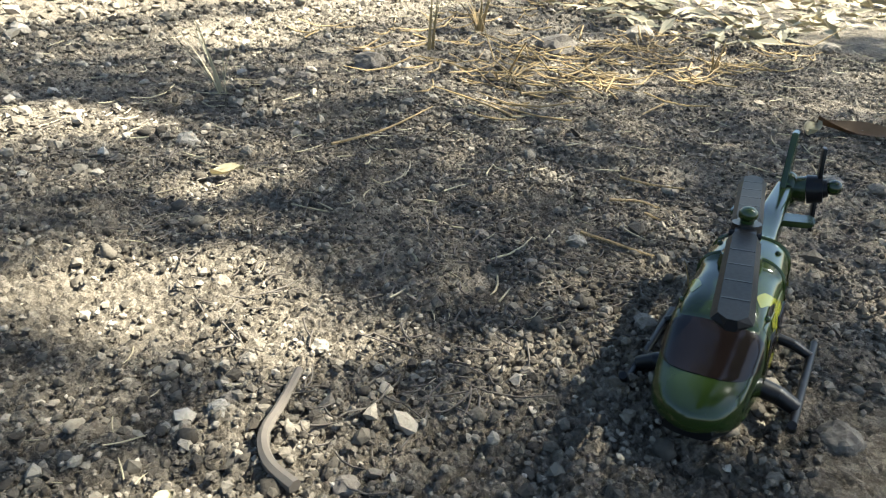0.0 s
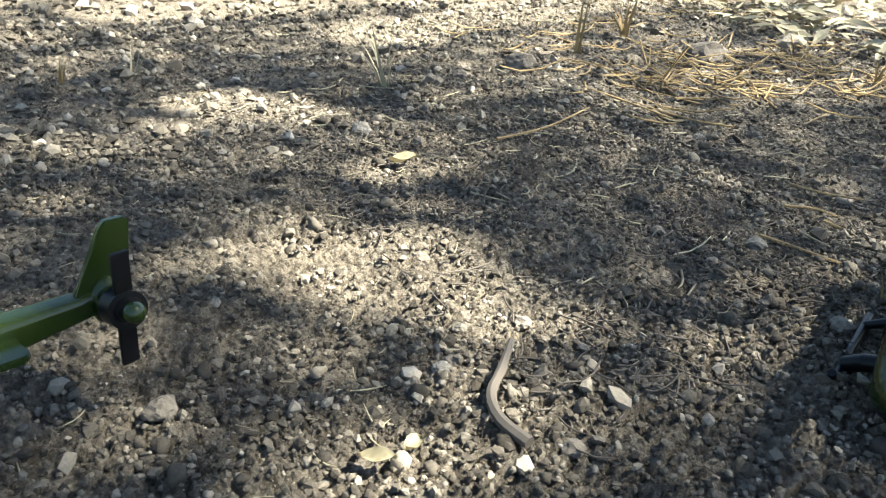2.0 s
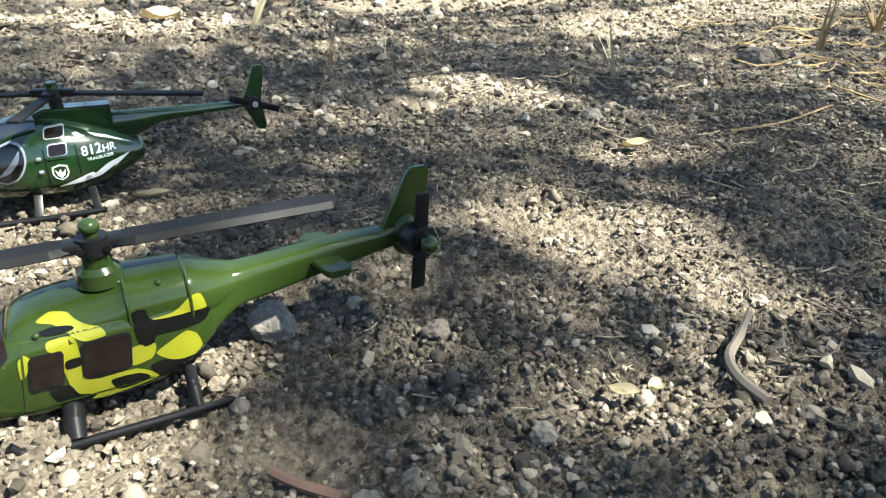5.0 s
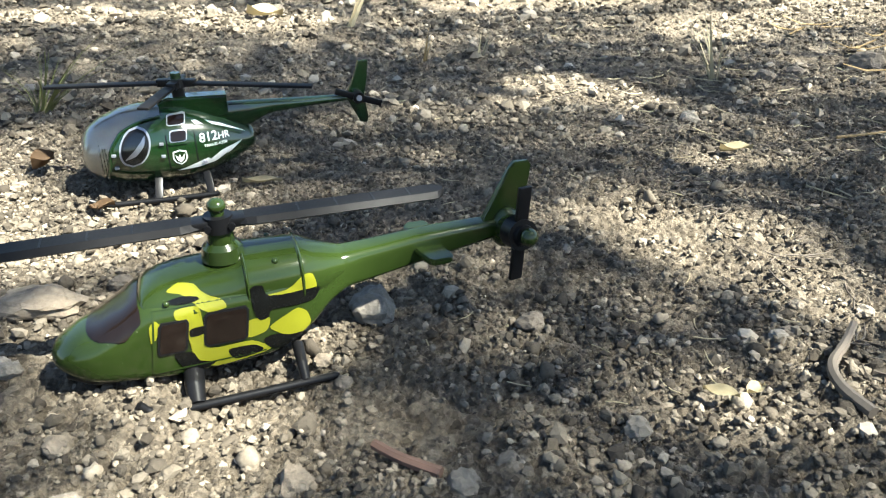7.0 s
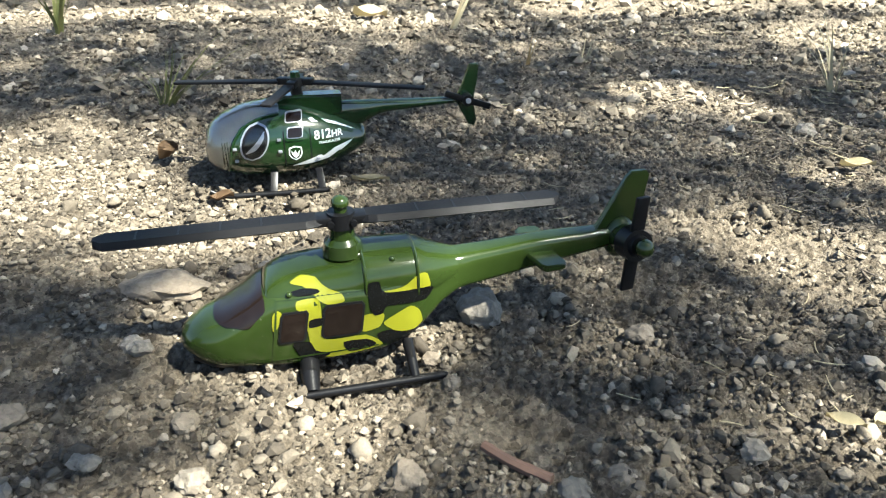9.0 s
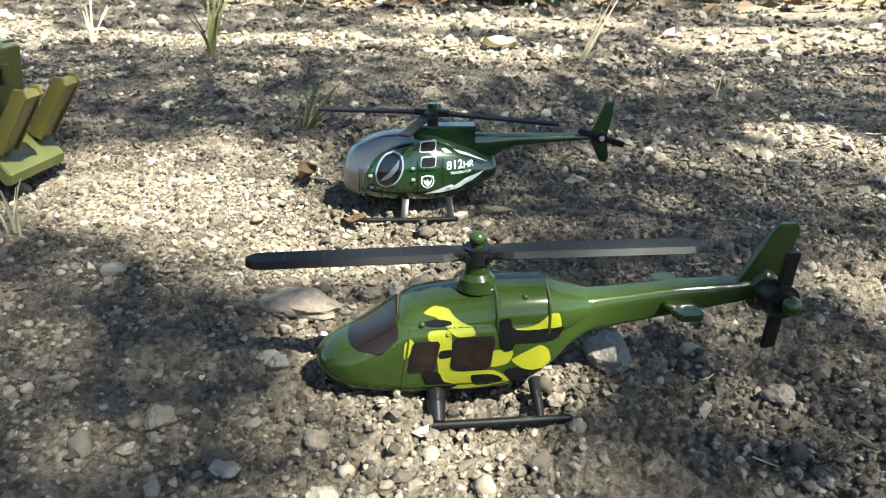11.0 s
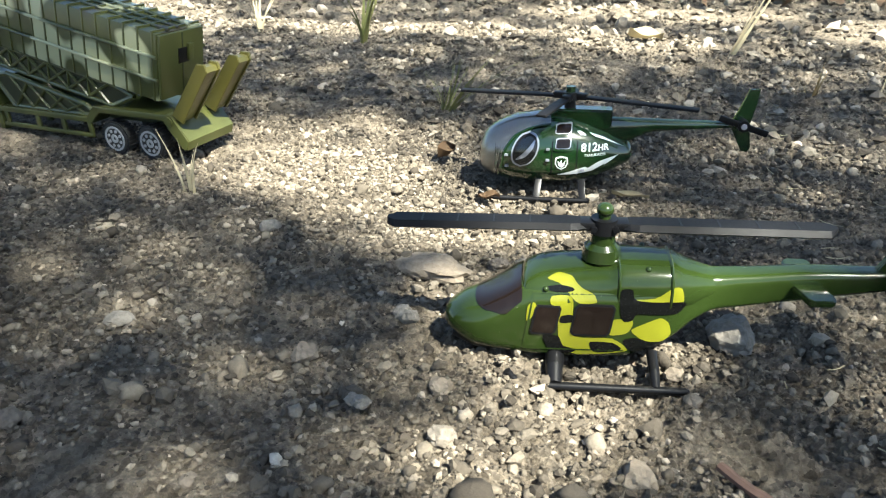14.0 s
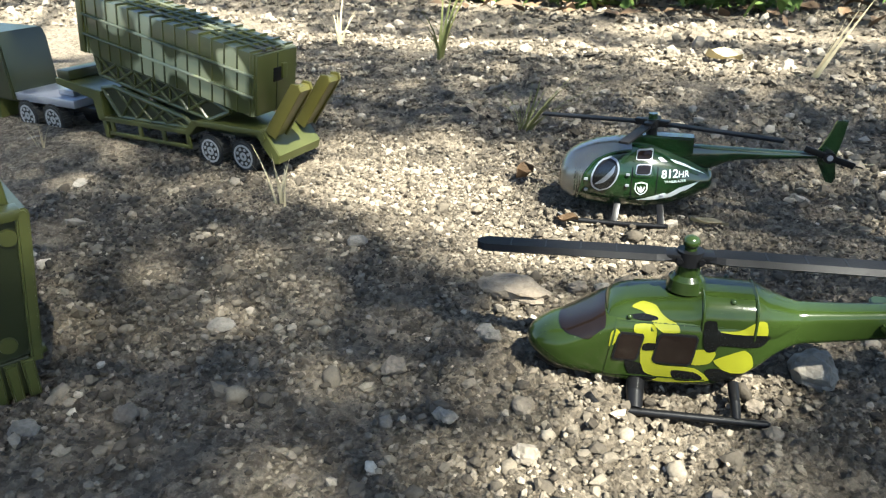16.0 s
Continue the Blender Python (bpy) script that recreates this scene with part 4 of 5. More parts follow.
def side_truck():
    """Only a corner of its tail end comes into view."""
    t = thing("toy_truck", pose(-0.1336, 0.0790, -0.0015, 0, 0, 64), "olive green plastic truck tail with ribbed skirt and rivets", "toy truck")
    bm = prism(bmesh.new(), [(-44, 13), (5.6, 13), (11.8, 48.5), (10.5, 50.5), (-44, 50.5)], 0, 58, 0.8)
    body = part("body", bm, OLIVE_DARK, t)
    bm = prism(bmesh.new(), [(4.2, 12.0), (6.8, 11.8), (13.2, 49.8), (12.6, 51.2), (10.4, 51.2)], -1.6, 58, 0.5)
    part("corner_flange", bm, OLIVE, body)
    part("rim_ledge", box(bmesh.new(), -44, 11.6, -1.6, 4, 48.6, 51.4, 0.6), OLIVE, body)
    for k in range(13):
        x = -43 + k * 3.75
        part("skirt_rib", prism(bmesh.new(), [(x - 0.4, 3.0), (x + 2.2, 3.0), (x + 2.9, 13.4), (x - 0.2, 13.4)], -2.4, 1.0, 0.5), OLIVE, body)
    part("skirt", box(bmesh.new(), -43, 4.0, -1.2, 56, 3.6, 14, 0.5), OLIVE_DARK, t)
    for x, z in ((0.6, 17.8), (7.4, 44.6), (-24, 17.8), (-24, 44.6)):
        part("rivet", rod(bmesh.new(), (x, 0.4, z), (x, -0.8, z), 2.3, 2.0, 18), OLIVE, body)
    part("hinge_lug", rod(bmesh.new(), (4.6, 2, 13.6), (8.2, 2, 14.2), 2.6, 2.2, 14), OLIVE, body)
    part("upper_block", box(bmesh.new(), -44, 10.5, 6, 48, 50, 66, 0.8), OLIVE, t)
    for y0 in (10, 36):
        wheel(t, -6, 7.2, 7.0, y0 + 6, y0)
        wheel(t, -36, 7.2, 7.0, y0 + 6, y0)
    return t


side_truck()


# ---- overhanging tree: its crown gives the dappled shade ----
# thin places in the crown, as the sunny spots that they leave on the soil: x, y, half sizes, turn, openness
GAPS = [(0.185, 0.378, 0.056, 0.022, -28, 1.0), (0.216, 0.272, 0.027, 0.021, -30, 0.85), (0.160, 0.203, 0.044, 0.029, -35, 0.91), (0.184, 0.165, 0.034, 0.022, -35, 0.88), (0.122, 0.168, 0.036, 0.026, 0, 0.42)]
GAPS += [(0.14, 0.122, 0.055, 0.032, -15, 0.61), (0.06, 0.120, 0.040, 0.024, 0, 0.46), (0.17, 0.33, 0.09, 0.06, 0, 0.55)]
GAPS += [(0.007, 0.122, 0.030, 0.034, 10, 0.9), (0.004, 0.160, 0.045, 0.030, 10, 0.9), (0.05, 0.178, 0.04, 0.012, 12, 0.6)]
GAPS += [(-0.112, 0.252, 0.044, 0.040, 0, 1.0), (-0.118, 0.275, 0.070, 0.058, 20, 0.84), (-0.045, 0.224, 0.070, 0.034, 8, 0.92), (-0.080, 0.232, 0.04, 0.03, 0, 0.97), (0.02, 0.245, 0.03, 0.012, 10, 0.6), (0.075, 0.335, 0.04, 0.02, 0, 0.6), (0.13, 0.345, 0.06, 0.02, 10, 0.7)]
GAPS += [(0.37, 0.535, 0.09, 0.05, 10, 1.0), (0.52, 0.57, 0.13, 0.06, 10, 1.0), (0.72, 0.60, 0.22, 0.09, 0, 1.0), (0.58, 0.66, 0.27, 0.08, 0, 1.0), (0.90, 0.40, 0.18, 0.13, 20, 0.9), (0.25, 0.66, 0.14, 0.06, 0, 1.0)]
GAPS += [(0.58, 0.38, 0.30, 0.16, 0, 0.68), (0.60, 0.20, 0.10, 0.08, 0, 0.65), (0.36, 0.30, 0.12, 0.12, 0, 0.5)]
GAPS += [(-0.15, 0.61, 0.15, 0.035, 0, 1.0), (0.0, 0.58, 0.07, 0.035, 0, 1.0), (0.0, 0.73, 0.15, 0.045, 0, 1.0), (-0.32, 0.59, 0.10, 0.035, 0, 1.0), (-0.64, 0.58, 0.27, 0.16, 0, 1.0), (-0.25, 0.83, 0.13, 0.05, 0, 1.0), (0.40, 0.80, 0.2, 0.06, 0, 1.0)]
GAPS += [(-0.38, 0.46, 0.24, 0.12, 0, 0.5), (0.37, 0.14, 0.08, 0.08, 0, 0.45), (0.27, 0.14, 0.10, 0.07, 0, 0.38), (0.25, 0.09, 0.07, 0.05, 0, 0.42), (0.10, 0.22, 0.06, 0.05, 0, 0.3)]


def openness(x, y):
    """How thin the crown is above the sunbeam that reaches the soil at x, y."""
    best = np.full(x.shape, 0.27)
    for cx, cy, rx, ry, turn, o in GAPS:
        ca, sa = math.cos(radians(turn)), math.sin(radians(turn))
        u, v = (x - cx) * ca + (y - cy) * sa, (y - cy) * ca - (x - cx) * sa
        d = np.sqrt((u / rx) ** 2 + (v / ry) ** 2)
        best = np.maximum(best, o * np.clip((1.2 - d) / 0.35, 0, 1))
    return best


rng = np.random.default_rng(5)


def foliage(name, centres, sizes, material, parent, width=0.5, upright=0.3):
    """Many small folded leaves in one mesh."""
    k = len(centres)
    d = rng.normal(size=(k, 3))
    d[:, 2] *= upright
    d /= np.linalg.norm(d, axis=1)[:, None]
    up = rng.normal(size=(k, 3)) * 0.35 + np.array((0, 0, 1.0))
    side = np.cross(d, up)
    side /= np.linalg.norm(side, axis=1)[:, None]
    s = sizes[:, None]
    v = np.stack([centres - d * s / 2, centres + side * s * width / 2 + np.array((0, 0, 0.06)) * s, centres + d * s / 2, centres - side * s * width / 2 + np.array((0, 0, 0.06)) * s], 1).reshape(-1, 3)
    i = np.arange(k)[:, None] * 4
    f = np.concatenate([i + np.array([[0, 1, 2]]), i + np.array([[0, 2, 3]])], 0)
    return raw(name, v.tolist(), f.tolist(), material, parent, smooth=False)


def shade_tree():
    root = (0.95, -0.85)
    t = thing("tree", pose(root[0], root[1], base_height(np.array([root[0]]), np.array([root[1]]))[0] - 0.02), "young tree with an overhanging leafy crown", "tree")
    bm = bmesh.new()
    pts = [(0, 0, 0), (20, 20, 500), (-30, 80, 1000), (-120, 200, 1500)]
    for (a, b), r in zip(zip(pts, pts[1:]), (55, 47, 38)):
        rod(bm, a, b, r, r * 0.84, 14)
        ball(bm, b, r * 0.84, sub=2)
    part("trunk", bm, BARK, t)
    for tip in ((-700, 900, 1800), (900, 100, 1760), (500, 300, 1750), (-900, 400, 1800)):
        bm = bmesh.new()
        a, b = Vector(pts[3]), Vector(tip)
        m = (a + b) / 2 + Vector((0, 0, 60))
        rod(bm, a, m, 15, 10, 10)
        rod(bm, m, b, 10, 3, 10)
        part("limb", bm, BARK, t)
    # leaves: thick over the clearing, with the gaps
    k = 200000
    p = np.stack([rng.uniform(-1.05, 1.25, k), rng.uniform(-0.25, 1.30, k)], 1)
    thin = np.maximum(openness(p[:, 0], p[:, 1]), 0.64 * np.clip((p[:, 1] - 0.37) / 0.13, 0, 1))
    keep = rng.uniform(size=k) > thin
    edge = 1 + 0.5 * lattice(p[:, 0] / 0.3, p[:, 1] / 0.3, 41)
    keep &= ((p[:, 0] - 0.08) / 1.25) ** 2 + ((p[:, 1] - 0.42) / 0.98) ** 2 < edge
    p = p[keep]
    hgt = rng.uniform(1.45, 1.75, len(p))
    s = np.array(TO_SUN)
    c = np.stack([p[:, 0] + s[0] / s[2] * hgt, p[:, 1] + s[1] / s[2] * hgt, hgt], 1)
    c -= np.array(t.matrix_world.translation)
    foliage("crown", c, rng.uniform(0.0115, 0.0185, len(c)), LEAF, t, 0.6)
    return t


shade_tree()

# ---- loose crumbs, grit and pebbles ----
ICO_T = bmesh.new()
bmesh.ops.create_icosphere(ICO_T, subdivisions=1, radius=1)
ICO1 = (np.array([v.co[:] for v in ICO_T.verts]), np.array([[v.index for v in f.verts] for f in ICO_T.faces]))
ICO_T.free()
ICO_T = bmesh.new()
bmesh.ops.create_icosphere(ICO_T, subdivisions=2, radius=1)
ICO2 = (np.array([v.co[:] for v in ICO_T.verts]), np.array([[v.index for v in f.verts] for f in ICO_T.faces]))
ICO_T.free()


a5 = np.arange(5) * 2 * math.pi / 5
BIP = (np.concatenate([np.stack([np.cos(a5), np.sin(a5), np.zeros(5)], 1), np.array([[0, 0, 0.9], [0, 0, -0.9]])]),
       np.array([[i, (i + 1) % 5, 5] for i in range(5)] + [[(i + 1) % 5, i, 6] for i in range(5)]))


def crumbs(name, xy, radius, material, label, base=ICO1, sink=0.25, rough=0.28):
    """Many irregular lumps on the soil, in one mesh."""
    bv, bf = base
    k, nv = len(xy), len(bv)
    z = ground_height(xy[:, 0], xy[:, 1])
    jit = 1 + rng.uniform(-rough, rough, (k, nv, 1))
    shape = rng.uniform(0.65, 1.3, (k, 1, 3))
    shape[:, :, 2] *= 0.8
    v = bv[None] * jit * shape * radius[:, None, None]
    a = rng.uniform(0, 2 * math.pi, k)
    b = rng.normal(0, 0.5, k)
    ca, sa, cb, sb = np.cos(a)[:, None], np.sin(a)[:, None], np.cos(b)[:, None], np.sin(b)[:, None]
    x, y, w = v[..., 0], v[..., 1] * cb - v[..., 2] * sb, v[..., 1] * sb + v[..., 2] * cb
    v = np.stack([x * ca - y * sa + xy[:, :1], x * sa + y * ca + xy[:, 1:], w + (z + radius * (0.75 - sink))[:, None]], -1).reshape(-1, 3)
    f = (bf[None] + (np.arange(k) * nv)[:, None, None]).reshape(-1, 3)
    me = bpy.data.meshes.new(name)
    me.vertices.add(len(v))
    me.vertices.foreach_set("co", v.astype(np.float32).ravel())
    me.loops.add(f.size)
    me.loops.foreach_set("vertex_index", f.astype(np.int32).ravel())
    me.polygons.add(len(f))
    me.polygons.foreach_set("loop_start", np.arange(0, f.size, 3, dtype=np.int32))
    me.update(calc_edges=True)
    me.polygons.foreach_set("use_smooth", np.full(len(f), base is ICO2))
    me.materials.append(material)
    return tagged(new(name, me), label, "soil crumbs", kind="stuff")


def spread(k, x0, x1, y0, y1, clump=0.55):
    p = np.stack([rng.uniform(x0, x1, k * 2), rng.uniform(y0, y1, k * 2)], 1)
    w = lattice(p[:, 0] / 0.03, p[:, 1] / 0.03, 21) + lattice(p[:, 0] / 0.011, p[:, 1] / 0.011, 22)
    keep = rng.uniform(-0.5, 0.5, len(p)) < w + clump - 0.5
    return p[keep][:k]


p = spread(45000, -0.22, 0.33, 0.06, 0.31, 0.85)
crumbs("soil_crumbs", p, 0.00040 * np.exp(rng.normal(0, 0.42, len(p))), CRUMB, "fine dark grey-brown crumbs of dry soil", BIP, rough=0.38)
p = spread(30000, -0.24, 0.36, 0.05, 0.34, 0.7)
crumbs("soil_crumbs", p, 0.00072 * np.exp(rng.normal(0, 0.36, len(p))), CRUMB, "grey-brown crumbs of dry soil", rough=0.35)
p = spread(20000, 0.30, 0.72, 0.07, 0.33, 0.8)
crumbs("soil_crumbs", p, 0.0008 * np.exp(rng.normal(0, 0.42, len(p))), CRUMB, "dark crumbs of soil among dry needles", BIP, rough=0.38)
p = spread(900, -0.26, 0.38, 0.05, 0.36, 0.5)
crumbs("soil_clods", p, 0.0013 * np.exp(rng.normal(0, 0.38, len(p))), CRUMB, "rough clods of dry soil", ICO2, 0.4, 0.3)
p = spread(2200, -0.28, 0.40, 0.04, 0.40, 0.6)
crumbs("pale_grit", p, 0.0006 * np.exp(rng.normal(0, 0.5, len(p))), GRIT, "pale sandy grit on the soil", rough=0.35)
p = spread(26000, -0.45, 0.75, 0.30, 0.62, 0.75)
crumbs("far_crumbs", p, 0.0011 * np.exp(rng.normal(0, 0.42, len(p))), CRUMB, "dark crumbs of soil further off", BIP, rough=0.35)
p = spread(1500, -0.45, 0.75, 0.30, 0.62, 0.6)
crumbs("far_grit", p, 0.0017 * np.exp(np.clip(rng.normal(0, 0.45, len(p)), -1.0, 0.55)), GRIT, "pale grit further off", rough=0.32)
p = spread(16000, -1.0, 1.3, 0.55, 1.25, 0.75)
crumbs("far_gravel", p, 0.0022 * np.exp(np.clip(rng.normal(0, 0.45, len(p)), -1.0, 0.55)), CRUMB, "coarse grey gravel and crumbs far off", BIP, rough=0.35)
p = spread(1500, -1.0, 1.3, 0.55, 1.25, 0.7)
crumbs("far_gravel", p, 0.0032 * np.exp(np.clip(rng.normal(0, 0.45, len(p)), -1.0, 0.55)), GRIT, "pale gravel far off", rough=0.3)

STONE_SEED = [0]


def stone(x, y, size, material, label, flat=0.7, name="stone", sink=0.40, stretch=1.0, turn=None):
    """A worn irregular stone resting in the soil."""
    STONE_SEED[0] += 1
    size = size * 0.66
    q = STONE_SEED[0] * 7.31
    bm = bmesh.new()
    bmesh.ops.create_icosphere(bm, subdivisions=3, radius=size / 2)
    rnd = random.Random(STONE_SEED[0])
    planes = []
    for _ in range(11):
        d = Vector((rnd.gauss(0, 1), rnd.gauss(0, 1), rnd.gauss(0, 1))).normalized()
        planes.append((d, size * 0.5 * rnd.uniform(0.66, 0.92)))
    for v in bm.verts:
        for d, lim in planes:
            over = v.co.dot(d) - lim
            if over > 0:
                v.co -= d * over * 0.9
        d = v.co.normalized()
        e = 0.16 * noise.noise(d * 1.6 + Vector((q, 0, 0))) + 0.20 * noise.noise(d * 4 + Vector((0, q, 0))) + 0.13 * noise.noise(d * 10 + Vector((0, 0, q)))
        v.co *= 1.06 + e
        v.co.x *= stretch
        v.co.z *= flat
    zz = float(base_height(np.array([x]), np.array([y]))[0])
    ob = part(name, bm, material, None, smooth=False)
    ob.matrix_world = pose(x, y, zz + size * flat * (0.5 - sink), 0, 0, (q * 57) % 360 if turn is None else turn)
    return tagged(ob, label, "stone", "stones on the soil")


for x, y, s, m, w in [(0.261, 0.108, 0.011, STONE_PALE, "pale speckled"), (0.249, 0.111, 0.0065, STONE_BROWN, "rounded brown"), (0.258, 0.119, 0.0055, STONE_PALE, "small pale"), (0.253, 0.127, 0.0045, STONE_PALE, "small pale"),
                      (0.226, 0.110, 0.005, STONE_PALE, "small tan"), (0.217, 0.111, 0.0055, STONE_BROWN, "small brown"), (0.223, 0.106, 0.0055, STONE_DARK, "small dark"), (0.150, 0.141, 0.0075, STONE_GREY, "rounded grey"),
                      (0.262, 0.177, 0.008, STONE_BROWN, "round pale brown"), (0.286, 0.154, 0.010, STONE_GREY, "flat grey"), (0.368, 0.250, 0.009, STONE_GREY, "small grey"), (0.218, 0.326, 0.016, STONE_GREY, "flat grey")]:
    stone(x, y, s, m, w + " stone lying on crumbly soil")
for x, y, s, m, w in [(0.363, 0.392, 0.030, STONE_DARK, "large dark brown"), (0.511, 0.370, 0.046, STONE_DARK, "large nearly black"), (0.602, 0.365, 0.036, STONE_PALE, "bluish white"), (0.450, 0.379, 0.020, STONE_BROWN, "brown"),
                      (0.710, 0.258, 0.020, STONE_PALE, "pale"), (0.291, 0.382, 0.018, STONE_DARK, "dark bluish"), (0.311, 0.384, 0.018, STONE_DARK, "dark"), (0.431, 0.132, 0.016, STONE_PALE, "sandy pale"),
                      (0.184, 0.402, 0.012, STONE_PALE, "whitish"), (0.149, 0.319, 0.0055, STONE_GREY, "small bluish"), (0.142, 0.140, 0.0045, STONE_BROWN, "small brown"), (0.160, 0.105, 0.008, STONE_DARK, "dark rounded")]:
    stone(x, y, s, m, w + " stone among dry needles")
for x, y, s, m, w in [(0.164, 0.155, 0.006, STONE_PALE, "pale"), (0.181, 0.149, 0.0075, STONE_PALE, "pale sandy"), (0.188, 0.133, 0.0045, STONE_PALE, "whitish"), (0.190, 0.117, 0.004, STONE_BROWN, "brown"),
                      (0.258, 0.052, 0.015, STONE_DARK, "dark crumbly"), (0.193, 0.108, 0.0045, STONE_BROWN, "small brown"), (0.440, 0.114, 0.013, STONE_BROWN, "tan"), (0.174, 0.193, 0.0105, STONE_BROWN, "lumpy sunlit"),
                      (0.031, 0.108, 0.012, STONE_BROWN, "lumpy brown"), (0.062, 0.103, 0.010, STONE_PALE, "pale sharp-edged"), (0.072, 0.107, 0.0085, STONE_BROWN, "brown"), (0.101, 0.113, 0.009, STONE_PALE, "pale flat")]:
    stone(x, y, s, m, w + " stone pressed into the soil")
for x, y, s, m, w in [(0.0215, 0.1235, 0.003, STONE_PALE, "tiny white"), (-0.0105, 0.191, 0.008, STONE_GREY, "pale grey"), (0.111, 0.194, 0.006, STONE_GREY, "small grey"), (-0.034, 0.151, 0.0085, STONE_GREY, "grey"),
                      (-0.016, 0.126, 0.009, STONE_BROWN, "sandy brown"), (0.154, 0.143, 0.0065, STONE_DARK, "dark"), (0.036, 0.148, 0.007, STONE_BROWN, "brown"), (0.041, 0.139, 0.0065, STONE_BROWN, "brown"),
                      (0.089, 0.155, 0.011, STONE_DARK, "crumbly dark"), (-0.010, 0.109, 0.009, STONE_PALE, "pale sunlit"), (-0.097, 0.185, 0.0105, STONE_GREY, "pale grey"), (-0.052, 0.125, 0.010, STONE_DARK, "dark")]:
    stone(x, y, s, m, w + " stone near the camouflage helicopter")
for x, y, s, m, w in [(-0.033, 0.113, 0.0055, STONE_GREY, "grey"), (-0.364, 0.531, 0.022, STONE_PALE, "pale"), (-0.018, 0.189, 0.009, STONE_DARK, "dark grey"), (-0.118, 0.068, 0.010, STONE_GREY, "grey"),
                      (-0.031, 0.113, 0.0065, STONE_GREY, "bluish grey"), (-0.052, 0.079, 0.006, STONE_DARK, "dark"), (-0.316, 0.232, 0.011, STONE_GREY, "grey"), (-0.238, 0.192, 0.012, STONE_GREY, "flat grey"),
                      (-0.036, 0.152, 0.0085, STONE_GREY, "grey"), (0.004, 0.622, 0.022, STONE_PALE, "flat white"), (-0.101, 0.082, 0.009, STONE_DARK, "dark"), (0.022, 0.115, 0.0055, STONE_BROWN, "brown"), (-0.067, 0.259, 0.010, STONE_BROWN, "crumbly brown")]:
    stone(x, y, s, m, w + " stone on bare soil")
stone(0.050, 0.167, 0.0195, STONE_GREY, "rough blue-grey stone behind the camouflage helicopter", 0.75, sink=0.32)
stone(-0.037, 0.180, 0.021, STONE_BROWN, "flat layered brown rock half sunk in soil", 0.5, "flat_rock", 0.42, 1.7, -8)
stone(-0.107, 0.124, 0.012, STONE_GREY, "flat pale grey flake of stone", 0.3)

# ---- sticks, needles, leaves ----


def tube(points, r0, r1, seg=7):
    """A tapered bent tube through points in metres."""
    bm = bmesh.new()
    rings = []
    k = len(points)
    for i, p in enumerate(points):
        d = (Vector(points[min(i + 1, k - 1)]) - Vector(points[max(i - 1, 0)])).normalized()
        q = d.to_track_quat("Z", "Y")
        r = r0 + (r1 - r0) * i / (k - 1)
        r *= 1 + 0.12 * noise.noise(Vector(p) * 400)
        rings.append([bm.verts.new(Vector(p) + q @ Vector((r * math.cos(2 * math.pi * j / seg), r * math.sin(2 * math.pi * j / seg), 0))) for j in range(seg)])
    for a, b in zip(rings, rings[1:]):
        for j in range(seg):
            bm.faces.new((a[j], a[(j + 1) % seg], b[(j + 1) % seg], b[j]))
    bm.faces.new(rings[0]), bm.faces.new(rings[-1])
    return bm


def smooth_line(pts, n=18):
    pts = np.array(pts, float)
    t = np.linspace(0, len(pts) - 1, n)
    out = []
    for u in t:
        i = int(min(u, len(pts) - 2))
        f = u - i
        p0, p1, p2, p3 = pts[max(i - 1, 0)], pts[i], pts[i + 1], pts[min(i + 2, len(pts) - 1)]
        out.append(0.5 * (2 * p1 + (p2 - p0) * f + (2 * p0 - 5 * p1 + 4 * p2 - p3) * f * f + (3 * p1 - p0 - 3 * p2 + p3) * f ** 3))
    return out


def lying(xy, lift, n=18):
    return [(x, y, float(base_height(np.array([x]), np.array([y]))[0]) + lift) for x, y in smooth_line(xy, n)]


def stick(name, xy, r0, r1, lift, material, label):
    return tagged(part(name, tube(lying(xy, lift), r0, r1), material, None), label, "twig", "twigs on the soil")


stick("stick", [(0.170, 0.1405), (0.161, 0.132), (0.153, 0.125), (0.150, 0.117), (0.151, 0.1085)], 0.0010, 0.0015, 0.0030, WOOD, "curved grey weathered stick lying on the soil")
stick("twig", [(0.046, 0.115), (0.051, 0.110), (0.058, 0.105)], 0.0010, 0.0012, 0.002, RED_WOOD, "short reddish twig lying between pebbles")
for xy in ([(0.350, 0.185), (0.354, 0.173), (0.363, 0.162)], [(0.325, 0.171), (0.334, 0.164), (0.335, 0.156)], [(0.326, 0.155), (0.326, 0.139)], [(0.267, 0.283), (0.298, 0.286), (0.341, 0.302)],
           [(0.291, 0.157), (0.294, 0.145), (0.297, 0.131)], [(0.431, 0.342), (0.472, 0.326), (0.487, 0.292)]):
    pts = lying(xy, 0.002, 16)
    bm = tube(pts, 0.0007, 0.0004, 5)
    sprig = tagged(part("dry_sprig", bm, STRAW, None), "dry golden conifer sprig with scale leaves on dark soil", "twig", "dry conifer sprigs")
    bm = bmesh.new()
    for i, q in enumerate(pts[1:-1]):
        for s in (-1, 1):
            d = (Vector(pts[i + 2]) - Vector(pts[i])).normalized()
            sd = d.cross(Vector((0, 0, 1))) * s
            a = Vector(q) / MM
            rod(bm, a, a + (d * 1.6 + sd * 1.0) * 1.0, 0.35, 0.12, 5)
    part("scale_leaves", bm, STRAW, sprig)


